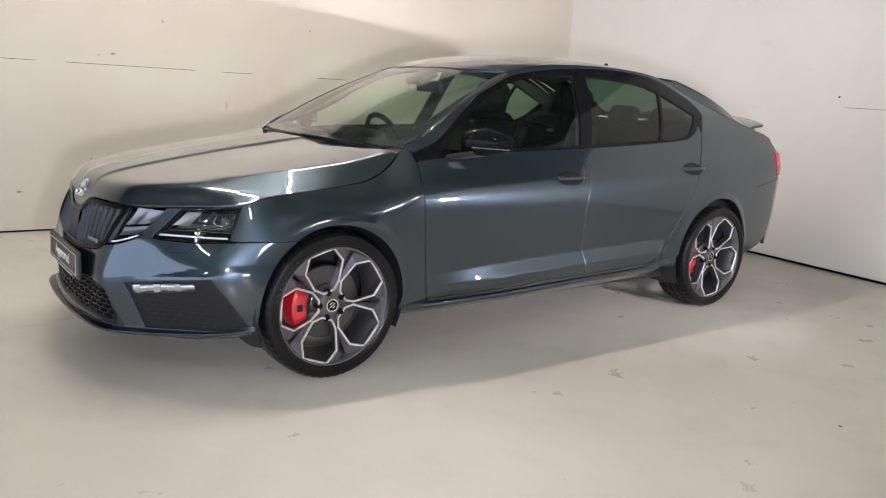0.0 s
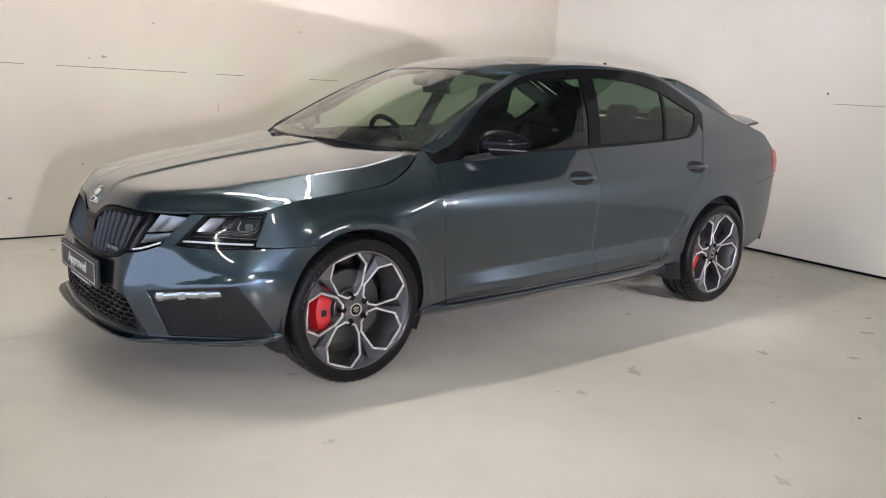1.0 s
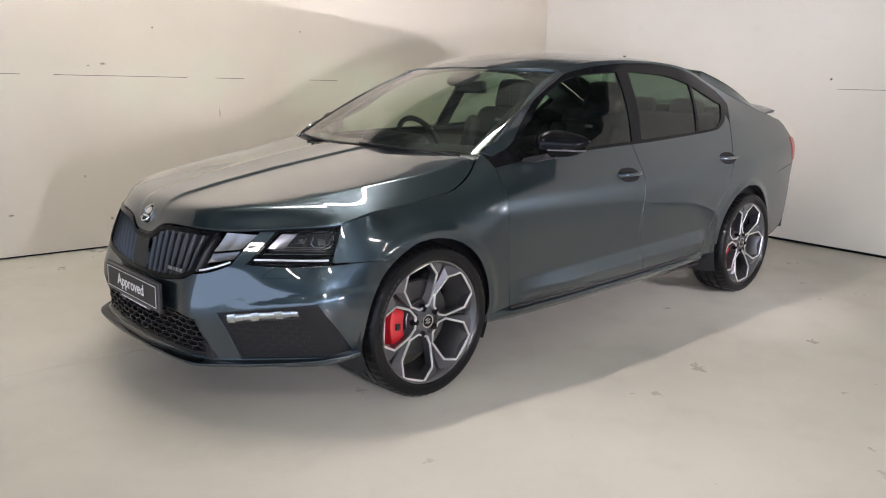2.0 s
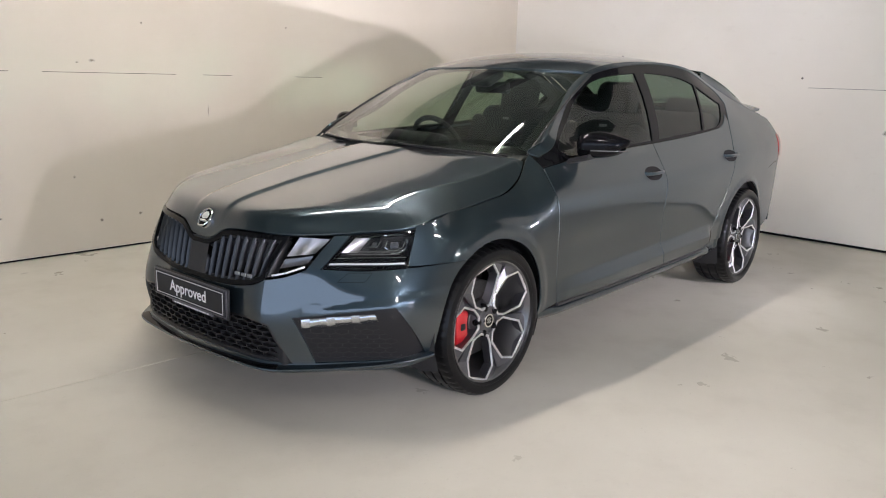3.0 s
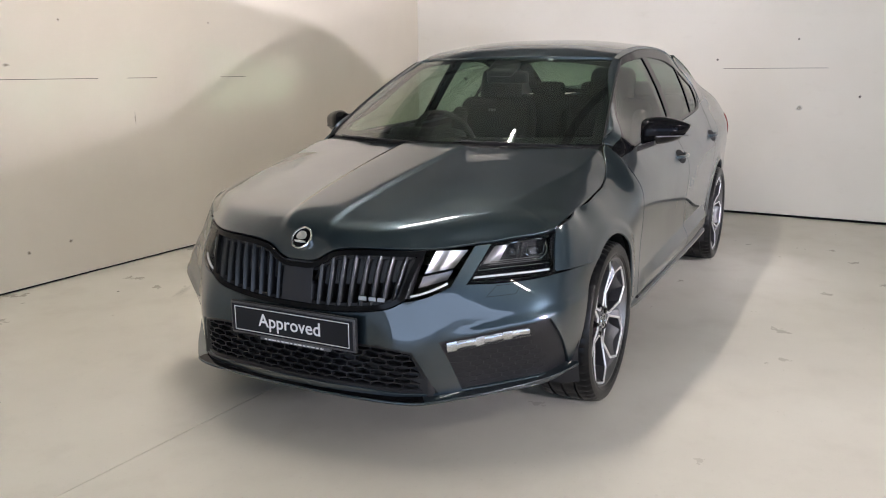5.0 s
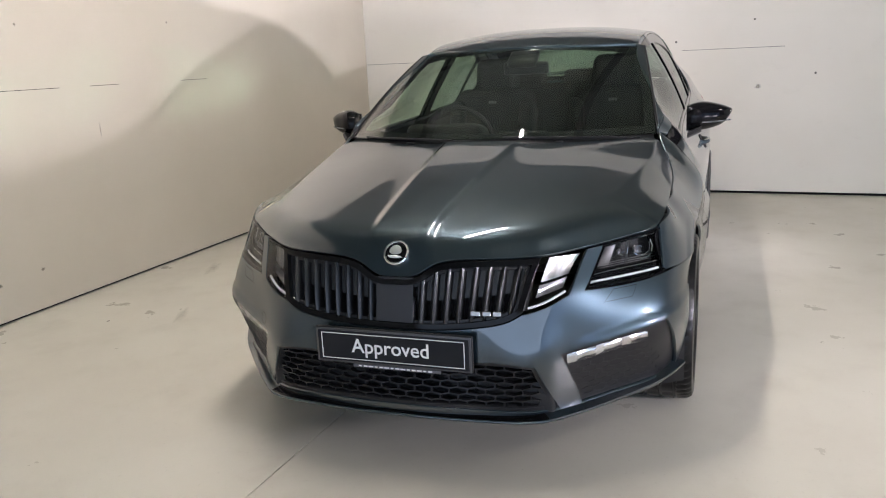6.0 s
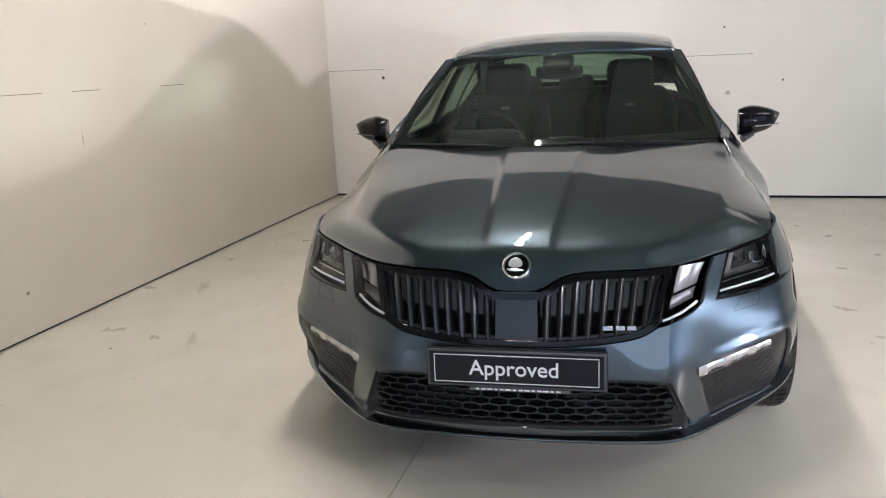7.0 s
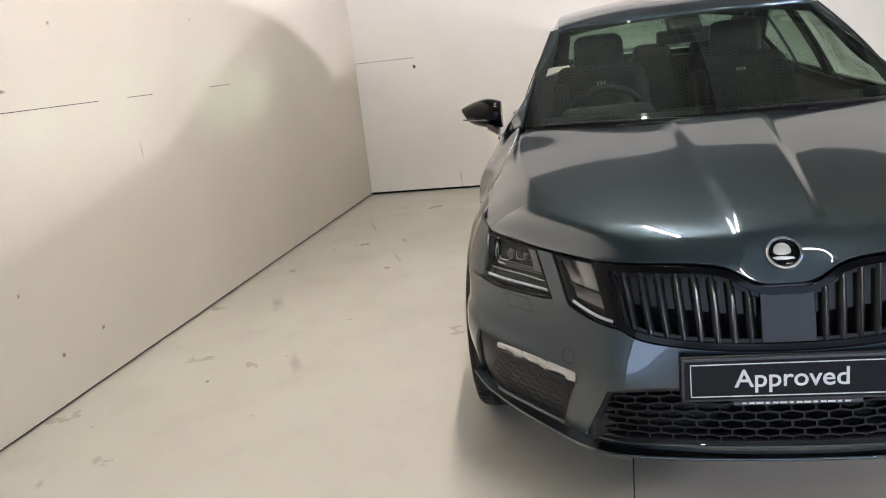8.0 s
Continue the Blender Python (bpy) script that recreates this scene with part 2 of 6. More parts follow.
def sheet(name, at, outline, mat, parent, out, holes=(), step=0.03, gap=0.0, lip=0.010, sink=0.0, mirror=False, label="", bevel=0.0009):
    """A panel: the region of the surface at(u, v) inside an outline, less holes, with rolled edges of depth lip."""
    rings = [shrink(np.asarray(outline), gap)] + [shrink(np.asarray(h), -gap) for h in holes]
    pts, edges = [], []
    for r in rings:
        k = len(pts)
        pts.extend(map(tuple, r))
        edges.extend((k + i, k + (i + 1) % len(r)) for i in range(len(r)))
    lo, hi = rings[0].min(0), rings[0].max(0)
    gx, gy = np.arange(lo[0], hi[0], step), np.arange(lo[1], hi[1], step * 0.866)
    mx, my = np.meshgrid(gx, gy)
    mx = mx + np.where(np.arange(len(gy)) % 2, step / 2, 0)[:, None]
    q = np.stack([mx.ravel(), my.ravel()], 1)
    keep = inside(q[:, 0], q[:, 1], rings[0])
    for h in rings[1:]:
        keep &= ~inside(q[:, 0], q[:, 1], h)
    q = q[keep]
    if len(q):
        b = np.array(pts)
        b = np.concatenate([b, (b + np.concatenate([np.roll(r, -1, 0) for r in rings])) / 2])
        near = np.full(len(q), 9.0)
        for s in range(0, len(b), 200):
            near = np.minimum(near, np.min(np.linalg.norm(q[:, None] - b[None, s:s + 200], axis=2), 1))
        q = q[near > step * 0.45]
    from mathutils.geometry import delaunay_2d_cdt
    co, _, faces, _, _, _ = delaunay_2d_cdt([Vector(p) for p in pts] + [Vector(p) for p in q], edges, [], 0, 1e-6)
    co = np.array([tuple(c) for c in co])
    tri = np.array([f for f in faces if len(f) == 3])
    c = co[tri].mean(1)
    ok = inside(c[:, 0], c[:, 1], rings[0])
    for h in rings[1:]:
        ok &= ~inside(c[:, 0], c[:, 1], h)
    tri = tri[ok]
    used = np.unique(tri)
    renum = np.full(len(co), -1)
    renum[used] = np.arange(len(used))
    co, tri = co[used], renum[tri]
    p, n = at(co[:, 0], co[:, 1]), normals(at, co[:, 0], co[:, 1], out)
    p = p - n * sink
    f = np.cross(p[tri[:, 1]] - p[tri[:, 0]], p[tri[:, 2]] - p[tri[:, 0]])
    flip = np.sum(f * n[tri[:, 0]], 1) < 0
    tri[flip] = tri[flip][:, ::-1]
    verts, norms, polys = [p], [n], tri.tolist()
    if lip > 0:
        count = {}
        for a, b2, c2 in tri.tolist():
            for e in ((a, b2), (b2, c2), (c2, a)):
                count[tuple(sorted(e))] = None if tuple(sorted(e)) in count else e
        rim = [e for e in count.values() if e]
        outw = np.zeros_like(p)
        for a, b2 in rim:
            d = np.cross(p[b2] - p[a], n[a])
            d /= max(1e-9, np.linalg.norm(d))
            outw[a] += d
            outw[b2] += d
        ids = sorted({i for e in rim for i in e})
        pos = {i: k for k, i in enumerate(ids)}
        o = outw[ids] / np.maximum(1e-9, np.linalg.norm(outw[ids], axis=1))[:, None]
        base = len(p)
        verts += [p[ids] + (o - n[ids]) * bevel, p[ids] + o * bevel - n[ids] * lip]
        norms += [(o + n[ids]) / 1.4142, o]
        m = len(ids)
        for a, b2 in rim:
            i, j = pos[a], pos[b2]
            polys += [[b2, a, base + i, base + j], [base + j, base + i, base + m + i, base + m + j]]
    verts, norms = np.concatenate(verts), np.concatenate(norms)
    if mirror:
        verts, norms = verts * (1, -1, 1), norms * (1, -1, 1)
        polys = [f[::-1] for f in polys]
    mesh = bpy.data.meshes.new(name)
    mesh.from_pydata(verts.tolist(), [], polys)
    mesh.polygons.foreach_set("use_smooth", [True] * len(mesh.polygons))
    mesh.normals_split_custom_set_from_vertices(norms.tolist())
    return link_mesh(name, mesh, mat, parent, label)


def both(name, *args, **kw):
    """The same panel on the car's left and right."""
    return sheet(name, *args, **kw), sheet(name, *args, mirror=True, **kw)


def box(bm, size, at, bevel=0.0, seg=3, turn=None):
    m = (at if isinstance(at, Matrix) else Matrix.Translation(at)) @ Matrix.Diagonal((*size, 1))
    g = bmesh.ops.create_cube(bm, size=1, matrix=m)
    if bevel:
        bmesh.ops.bevel(bm, geom=list({e for v in g["verts"] for e in v.link_edges}), offset=bevel, segments=seg, profile=0.5, affect="EDGES")
    return bm


def tube(points, radius, sides=8, cap=True):
    """A round bar along points; radius a number or one for each point."""
    bm = bmesh.new()
    p = [Vector(q) for q in points]
    rs = radius if isinstance(radius, (list, tuple)) else [radius] * len(p)
    rows = []
    ref = Vector((0, 0, 1))
    for i, q in enumerate(p):
        d = (p[min(i + 1, len(p) - 1)] - p[max(i - 1, 0)]).normalized()
        a = d.cross(ref if abs(d.dot(ref)) < 0.95 else Vector((0, 1, 0))).normalized()
        b = d.cross(a)
        rows.append([bm.verts.new(q + (a * math.cos(k * math.tau / sides) + b * math.sin(k * math.tau / sides)) * rs[i]) for k in range(sides)])
    for r0, r1 in zip(rows, rows[1:]):
        for k in range(sides):
            bm.faces.new((r0[k], r0[(k + 1) % sides], r1[(k + 1) % sides], r1[k]))
    if cap:
        bm.faces.new(rows[0])
        bm.faces.new(rows[-1])
    return bm


def lathe(profile, sides=64, bm=None, centre=(0, 0, 0)):
    """Turns (radius, y) pairs round the y axis."""
    bm = bm or bmesh.new()
    rows = []
    for k in range(sides):
        a = k * math.tau / sides
        rows.append([bm.verts.new((centre[0] + r * math.cos(a), centre[1] + y, centre[2] + r * math.sin(a))) for r, y in profile])
    for k in range(sides):
        r0, r1 = rows[k], rows[(k + 1) % sides]
        for i in range(len(profile) - 1):
            if profile[i][0] < 1e-6:
                bm.faces.new((r0[i], r0[i + 1], r1[i + 1]))
            elif profile[i + 1][0] < 1e-6:
                bm.faces.new((r0[i], r0[i + 1], r1[i]))
            else:
                bm.faces.new((r0[i], r0[i + 1], r1[i + 1], r1[i]))
    bmesh.ops.remove_doubles(bm, verts=bm.verts, dist=1e-6)
    return bm


def thing(name, label, category, group="", at=(0, 0, 0)):
    ob = new(name)
    ob.location = at
    ob.empty_display_size = 0.2
    return tagged(ob, label, category, group)

# ---- the room ----
def slab(name, corners, z0, z1, mat, parent=None, kind="structure", label="", category="", lean=0.0):
    """An upright block over a plan outline."""
    bm = bmesh.new()
    low = [bm.verts.new((x, y + lean * z0, z0)) for x, y in corners]
    top = [bm.verts.new((x, y + lean * z1, z1)) for x, y in corners]
    n = len(corners)
    bm.faces.new(low)
    bm.faces.new(top)
    for i in range(n):
        bm.faces.new((low[i], low[(i + 1) % n], top[(i + 1) % n], top[i]))
    ob = part(name, bm, mat, parent, label, None)
    return tagged(ob, "", category, "", kind if parent is None else "")


def joint_y(x):
    return 0.355 - 0.05 * x


slab("floor", [(-12, joint_y(-12) - 0.0018), (-12, -14), (5.4, -14), (5.4, joint_y(5.4) - 0.0018)], -0.12, 0.0, FLOOR, label="pale grey painted concrete floor with a sheen and scuffs", category="floor")
floor_far = slab("floor", [(-12, joint_y(-12) + 0.0018), (-12, 3.6), (5.4, 3.6), (5.4, joint_y(5.4) + 0.0018)], -0.12, 0.0, FLOOR, label="pale grey painted concrete floor beyond the saw-cut joint", category="floor")
slab("floor_joint", [(-12, joint_y(-12) - 0.004), (5.4, joint_y(5.4) - 0.004), (5.4, joint_y(5.4) + 0.004), (-12, joint_y(-12) + 0.004)], -0.1, -0.007, VOID, label="dark saw-cut joint in the painted floor", category="floor joint")

WALL_TOP, SEAM, LEAN = 3.35, 1.248, 0.0


def side_y(x):
    return 2.710 - 0.024 * x


def back_x(y):
    return 4.615 + 0.068 * y


def strip_side(x0, x1, off0, off1):
    return [(x0, side_y(x0) + off0), (x1, side_y(x1) + off0), (x1, side_y(x1) + off1), (x0, side_y(x0) + off1)]


def strip_back(y0, y1, off0, off1):
    return [(back_x(y0) + off0, y0), (back_x(y1) + off0, y1), (back_x(y1) + off1, y1), (back_x(y0) + off1, y0)]


X_END = back_x(2.57) - 0.002
wall_side = slab("wall_north", strip_side(-12, X_END + 0.3, 0.020, 0.16), 0.0, WALL_TOP, VOID, label="cream painted panel wall with scuffs and a cracked seam", category="wall", lean=LEAN)
wall_back = slab("wall_east", strip_back(-14, 2.60, 0.020, 0.16), 0.0, WALL_TOP, VOID, label="cream painted panel wall behind the car", category="wall")
slab("panel", strip_side(-12, X_END, 0.0, 0.018), 0.015, SEAM - 0.0016, SHADEDWALL, wall_side, lean=LEAN)
slab("panel", strip_side(-12, X_END, 0.0, 0.018), SEAM + 0.0016, WALL_TOP, SHADEDWALL, wall_side, lean=LEAN)
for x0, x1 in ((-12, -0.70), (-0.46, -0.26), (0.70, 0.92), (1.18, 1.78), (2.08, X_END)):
    slab("seam_filler", strip_side(x0, x1, 0.0005, 0.016), SEAM - 0.0016, SEAM + 0.0016, SHADEDWALL, wall_side, lean=LEAN)
slab("panel", strip_back(-14, 2.62, 0.0, 0.018), 0.024, SEAM + 0.035 - 0.0015, WALL, wall_back)
slab("crack", strip_back(1.664, 1.668, -0.0008, 0.01), 0.026, 0.175, VOID, wall_back)
slab("panel", strip_back(-14, 2.62, 0.0, 0.018), SEAM + 0.035 + 0.0015, WALL_TOP, WALL, wall_back)
for y0, y1 in ((-14, -1.45), (-0.6, 2.0)):
    slab("seam_filler", strip_back(y0, y1, 0.0005, 0.016), SEAM + 0.0335, SEAM + 0.0365, WALL, wall_back)
for x0, x1, z0, z1 in ((0.5, 5.4, 0, 3.35), (-9.0, 0.5, 2.9, 3.35)):
    slab("wall_south", [(x0, -12), (x1, -12), (x1, -12.15), (x0, -12.15)], z0, z1, GREYWALL, label="grey sheet wall of the hall beside an added opening", category="wall")
slab("upper_wall", [(-12, -12), (5.4, -12), (5.4, -12.15), (-12, -12.15)], 3.352, 4.4, GREYWALL, label="grey sheet wall above the panels", category="wall")
# unseen glowing sheet in the south, added to light the car's side broadly
slab("daylight_backdrop", [(-9.5, -12.6), (1.5, -12.6), (1.5, -12.65), (-9.5, -12.65)], -0.05, 3.4, emission_material("daylight", (0.42, 0.60, 1.0), DAYLIGHT * 0.8), label="plain pale glowing sheet for daylight from an unseen opening", category="backdrop")
for y0, y1, z0 in ((2.62, 3.3, 0), (-12, 2.62, 2.9)):
    slab("wall_west", [(-9.15, y0), (-9, y0), (-9, y1), (-9.15, y1)], z0, 3.35, WALL, label="cream painted end wall beside an open doorway", category="wall")
slab("daylight_backdrop", [(-9.65, -12.4), (-9.6, -12.4), (-9.6, 3.2), (-9.65, 3.2)], -0.05, 3.4, emission_material("daylight", (0.60, 0.74, 1.0), DAYLIGHT * 1.55), label="plain pale glowing sheet for daylight from an unseen opening", category="backdrop")
slab("upper_wall", [(-9.15, -12), (-9, -12), (-9, 3.3), (-9.15, 3.3)], 3.352, 4.4, GREYWALL, label="grey sheet wall above the panels", category="wall")
slab("upper_wall", [(-12, 3.4), (5.4, 3.4), (5.4, 3.55), (-12, 3.55)], 0, 4.4, GREYWALL, label="grey sheet wall above the panels", category="wall")
slab("upper_wall", [(5.4, -14), (5.4, 3.55), (5.55, 3.55), (5.55, -14)], 0, 4.4, GREYWALL, label="grey sheet wall above the panels", category="wall")
slab("ceiling", [(-12, -14), (5.4, -14), (5.4, 3.4), (-12, 3.4)], 4.3, 4.4, CEILING, label="dark profiled sheet ceiling", category="ceiling")
for k in range(6):
    slab("ceiling_beam", [(-12, 2.2 - 2.6 * k), (5.4, 2.2 - 2.6 * k), (5.4, 2.06 - 2.6 * k), (-12, 2.06 - 2.6 * k)], 4.05, 4.3, STEEL, label="dark painted steel roof beam", category="beam")
for k in range(5):
    slab("ceiling_purlin", [(4.4 - 3.2 * k, -14), (4.4 - 3.2 * k, 3.4), (4.32 - 3.2 * k, 3.4), (4.32 - 3.2 * k, -14)], 3.93, 4.05, STEEL, label="dark steel purlin under the ceiling", category="beam")

HOUSING = grain("lamp_housing", (0.55, 0.55, 0.53), 0.5, 30, 0.02)


def tube_light(x, y, z, length, turn, mat):
    """A hanging batten with a bare tube."""
    ob = thing("ceiling_light", "bare white ceiling tube in a batten, three of the four added as fill", "lamp", "ceiling tubes", (x, y, z))
    ob.rotation_euler = (0, 0, radians(turn))
    part("housing", box(bmesh.new(), (length + 0.06, 0.07, 0.05), (0, 0, 0.05), 0.006), HOUSING, ob)
    part("tube", tube([(-length / 2, 0, 0), (length / 2, 0, 0)], 0.019, 12), mat, ob)
    for dx in (-0.28 * length, 0.28 * length):
        part("hanger", box(bmesh.new(), (0.012, 0.012, 4.3 - z - 0.07), (dx, 0, (4.3 - z + 0.07) / 2)), HOUSING, ob)
    return ob


for x, y, turn, length, glow in TUBES:
    tube_light(x, y, TUBE_Z, length, turn, emission_material("tube_glow", (1.0, 0.915, 0.87), glow * 1.22))


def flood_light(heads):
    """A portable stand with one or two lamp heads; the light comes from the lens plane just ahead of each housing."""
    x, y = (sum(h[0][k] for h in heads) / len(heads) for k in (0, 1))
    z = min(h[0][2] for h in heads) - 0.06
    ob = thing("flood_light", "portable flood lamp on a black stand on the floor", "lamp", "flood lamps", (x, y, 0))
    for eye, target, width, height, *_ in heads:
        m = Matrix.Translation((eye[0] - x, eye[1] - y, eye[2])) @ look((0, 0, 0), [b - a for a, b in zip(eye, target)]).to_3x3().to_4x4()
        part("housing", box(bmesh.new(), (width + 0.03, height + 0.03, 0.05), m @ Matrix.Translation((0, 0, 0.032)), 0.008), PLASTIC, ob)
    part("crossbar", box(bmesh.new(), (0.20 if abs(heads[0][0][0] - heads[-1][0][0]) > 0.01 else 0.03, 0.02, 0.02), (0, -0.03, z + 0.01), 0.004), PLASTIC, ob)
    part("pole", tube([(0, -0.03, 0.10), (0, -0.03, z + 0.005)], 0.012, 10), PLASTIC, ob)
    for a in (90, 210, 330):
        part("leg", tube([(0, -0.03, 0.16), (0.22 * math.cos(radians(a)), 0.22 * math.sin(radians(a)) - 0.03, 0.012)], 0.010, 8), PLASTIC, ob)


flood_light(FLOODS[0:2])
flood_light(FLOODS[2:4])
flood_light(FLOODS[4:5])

# ---- the car: its surfaces ----
# x runs from the front axle to the rear, y is half width (left side is -y), z up
SECTION = curve((0.16, 0.22, 0.28, 0.35, 0.45, 0.55, 0.65, 0.74, 0.80, 0.845, 0.87, 0.91, 0.96),
                (0.80, 0.845, 0.862, 0.868, 0.873, 0.878, 0.885, 0.889, 0.8885, 0.880, 0.870, 0.846, 0.814))
GIRTH = curve((-0.30, -0.18, 0, 0.3, 1.0, 1.8, 2.3, 2.68, 3.0, 3.3, 3.5), (0.966, 0.992, 1.0, 1.008, 1.010, 1.010, 1.004, 0.995, 0.974, 0.945, 0.910))
LIFT = curve((-0.4, 0, 0.45, 1.2, 2.4, 3.2), (-0.13, -0.09, -0.065, -0.055, -0.01, 0.05))
BELT = curve((0.30, 0.66, 0.95, 1.40, 1.73, 2.33, 2.9), (0.888, 0.940, 0.956, 0.974, 0.986, 1.024, 1.07))
INSET = curve((0.40, 0.60, 0.80, 1.10, 1.30, 1.50), (0.030, 0.045, 0.062, 0.042, 0.014, 0.0))
# the bonnet's side joint: height and half width
SHUT_Z = curve((-0.37, -0.28, -0.085, 0.10, 0.19, 0.277, 0.34, 0.38, 0.42), (0.748, 0.771, 0.795, 0.817, 0.832, 0.868, 0.906, 0.940, 0.966))
SHUT_Y = curve((-0.37, -0.28, -0.085, 0.10, 0.19, 0.277, 0.34, 0.38, 0.42), (0.782, 0.790, 0.795, 0.792, 0.785, 0.768, 0.744, 0.722, 0.704))
WIDTHS = (0, 0.16, 0.30, 0.42, 0.53, 0.62, 0.72, 0.80)
NOSE_Z = (0.16, 0.25, 0.33, 0.42, 0.50, 0.60, 0.68, 0.74, 0.80)
NOSE = [curve(NOSE_Z, xs) for xs in (
    (-0.855, -0.862, -0.850, -0.843, -0.834, -0.814, -0.792, -0.765, -0.720),
    (-0.850, -0.857, -0.846, -0.839, -0.830, -0.810, -0.788, -0.760, -0.715),
    (-0.830, -0.838, -0.831, -0.826, -0.816, -0.794, -0.769, -0.740, -0.695),
    (-0.800, -0.815, -0.822, -0.822, -0.800, -0.766, -0.730, -0.700, -0.650),
    (-0.722, -0.734, -0.740, -0.742, -0.728, -0.702, -0.655, -0.622, -0.575),
    (-0.625, -0.638, -0.652, -0.668, -0.660, -0.622, -0.575, -0.540, -0.495),
    (-0.520, -0.535, -0.560, -0.592, -0.585, -0.530, -0.475, -0.440, -0.385),
    (-0.425, -0.445, -0.475, -0.520, -0.515, -0.446, -0.378, -0.335, -0.245))]
SIDE_X = (-0.22, -0.10, 0.05, 0.20)


def soft(v, w):
    """A ramp with a rounded foot of width w."""
    return w * np.logaddexp(0, v / w)


def arch_lip(x, z):
    """The flat band that stands proud round the wheel openings."""
    return sum(0.007 * (1 - smooth(0.362, 0.404, np.hypot(x - cx, z - 0.325))) * smooth(0.26, 0.34, z) for cx in (0, 2.675))


def section_y(x, z):
    """Half width of the flank below the belt line, behind the front corner."""
    y = SECTION(z - LIFT(x) * smooth(0.5, 0.75, z)) * GIRTH(x)
    zc = 0.393 + 0.033 * x
    y = y + 0.030 * (0.35 + 0.65 * smooth(0.45, 1.0, x)) * np.minimum(soft((zc - z) / 0.062, 0.03), 1) * smooth(0.275, 0.33, z) * smooth(0.440, 0.56, x) * (1 - smooth(2.08, 2.20, x))
    xs = np.clip(x, -0.37, 0.42)
    zs = SHUT_Z(xs)
    t = np.clip((z - zs + 0.19) / 0.19, 0, 1.05)
    top = SECTION(zs - LIFT(x)) * GIRTH(x) - SHUT_Y(xs)
    y = y - top * t ** 1.8 * (1 - smooth(0.34, 0.60, x))
    y = y + 0.026 * np.exp(-((z - 0.38) / 0.16) ** 2) * (1 - smooth(-0.30, 0.02, x))
    return y


def ring(z):
    """The plan outline of the nose at height z, from the middle of the front to the side."""
    p = [(float(f(z)), w) for f, w in zip(NOSE, WIDTHS)] + [(x, float(section_y(x, z))) for x in SIDE_X]
    return spline(p, 0.012)


RING_Z = np.arange(0.10, 0.90, 0.01)
PHI = np.linspace(0, radians(88), 180)
AXIS = 0.30
RADIUS = []
for zz in RING_Z:
    q = ring(zz)
    ang, rad = np.arctan2(q[:, 1], AXIS - q[:, 0]), np.hypot(q[:, 1], AXIS - q[:, 0])
    order = np.argsort(ang)
    RADIUS.append(np.interp(PHI, ang[order], rad[order]))
RADIUS = np.array(RADIUS)
for _ in range(6):
    RADIUS[:, 1:-1] = (RADIUS[:, :-2] + 2 * RADIUS[:, 1:-1] + RADIUS[:, 2:]) / 4
SCALE = 1.12


def cell(v, lo, step, n):
    f = (np.asarray(v, float) - lo) / step
    i = np.clip(np.floor(f).astype(int), 1, n - 3)
    return i, np.clip(f - i, -1, 2)


def weights(t):
    return ((-t + 2 * t ** 2 - t ** 3) / 2, (2 - 5 * t ** 2 + 3 * t ** 3) / 2, (t + 4 * t ** 2 - 3 * t ** 3) / 2, (-t ** 2 + t ** 3) / 2)


def radius_at(a, z):
    i, s = cell(z, RING_Z[0], 0.01, len(RING_Z))
    j, t = cell(np.abs(a), 0, PHI[1], len(PHI))
    return sum(wi * wj * RADIUS[i - 1 + p, j - 1 + q] for p, wi in enumerate(weights(s)) for q, wj in enumerate(weights(t)))


def shelf(u, z):
    """The blade of the bumper's corner stands proud below a crease that rises to the wheel arch."""
    zc = 0.432 + 0.17 * np.clip(u - 0.53, 0, 0.44)
    return 0.008 * smooth(-0.018, 0.018, zc - z) * smooth(0.235, 0.33, z) * smooth(0.52, 0.66, u) * (1 - 0.6 * smooth(1.0, 1.18, u))


def nose(u, z):
    """The front of the car, by arc u round an upright axis and height. u is positive on the left."""
    a = np.asarray(u, float) / SCALE
    r = radius_at(a, z) + shelf(np.abs(np.asarray(u, float)), np.asarray(z, float))
    return np.stack([AXIS - r * np.cos(a), -r * np.sin(a), np.asarray(z, float) + 0 * a], 1)


def nose_out(u, z):
    a = np.asarray(u, float) / SCALE
    return np.stack([-np.cos(a), -np.sin(a), 0 * a], 1)


def nu(y, z):
    """Arc u of the point of the nose at half width y and height z."""
    a = np.linspace(0, radians(80), 400)
    r = radius_at(a, np.full(400, z))
    w = r * np.sin(a)
    return float(np.interp(y, w, a) * SCALE)


def nlist(points):
    return [(math.copysign(nu(abs(y), z), y), z) for y, z in points]


def raw_flank(x, z):
    x, z = np.asarray(x, float), np.asarray(z, float)
    zb = BELT(x) + 0.09 * (1 - smooth(0.40, 0.60, x))
    y = section_y(x, np.minimum(z, zb))
    f = np.maximum(0, z - zb)
    y = y - (0.39 + 0.28 * smooth(2.2, 2.9, x)) * f - 0.35 * f * f
    y = y - INSET(np.clip(x, 0.40, 1.5)) * smooth(0, 0.14, f) * (1 - smooth(1.35, 1.5, x))
    # the front fender follows the outline of the nose
    lo = x < 0.12
    if np.any(lo):
        a = np.linspace(radians(30), radians(86), 240)
        zz = z[lo] if z.shape else np.array([float(z)])
        xs = x[lo] if x.shape else np.array([float(x)])
        r = radius_at(a[None, :] + 0 * zz[:, None], np.minimum(zz, 0.88)[:, None] + 0 * a[None, :])
        px, py = AXIS - r * np.cos(a), r * np.sin(a)
        fy = np.array([np.interp(v, p, w) for v, p, w in zip(xs, px, py)])
        k = smooth(-0.10, 0.12, xs)
        y = np.array(y, float)
        y[lo] = fy * (1 - k) + y[lo] * k
    return y


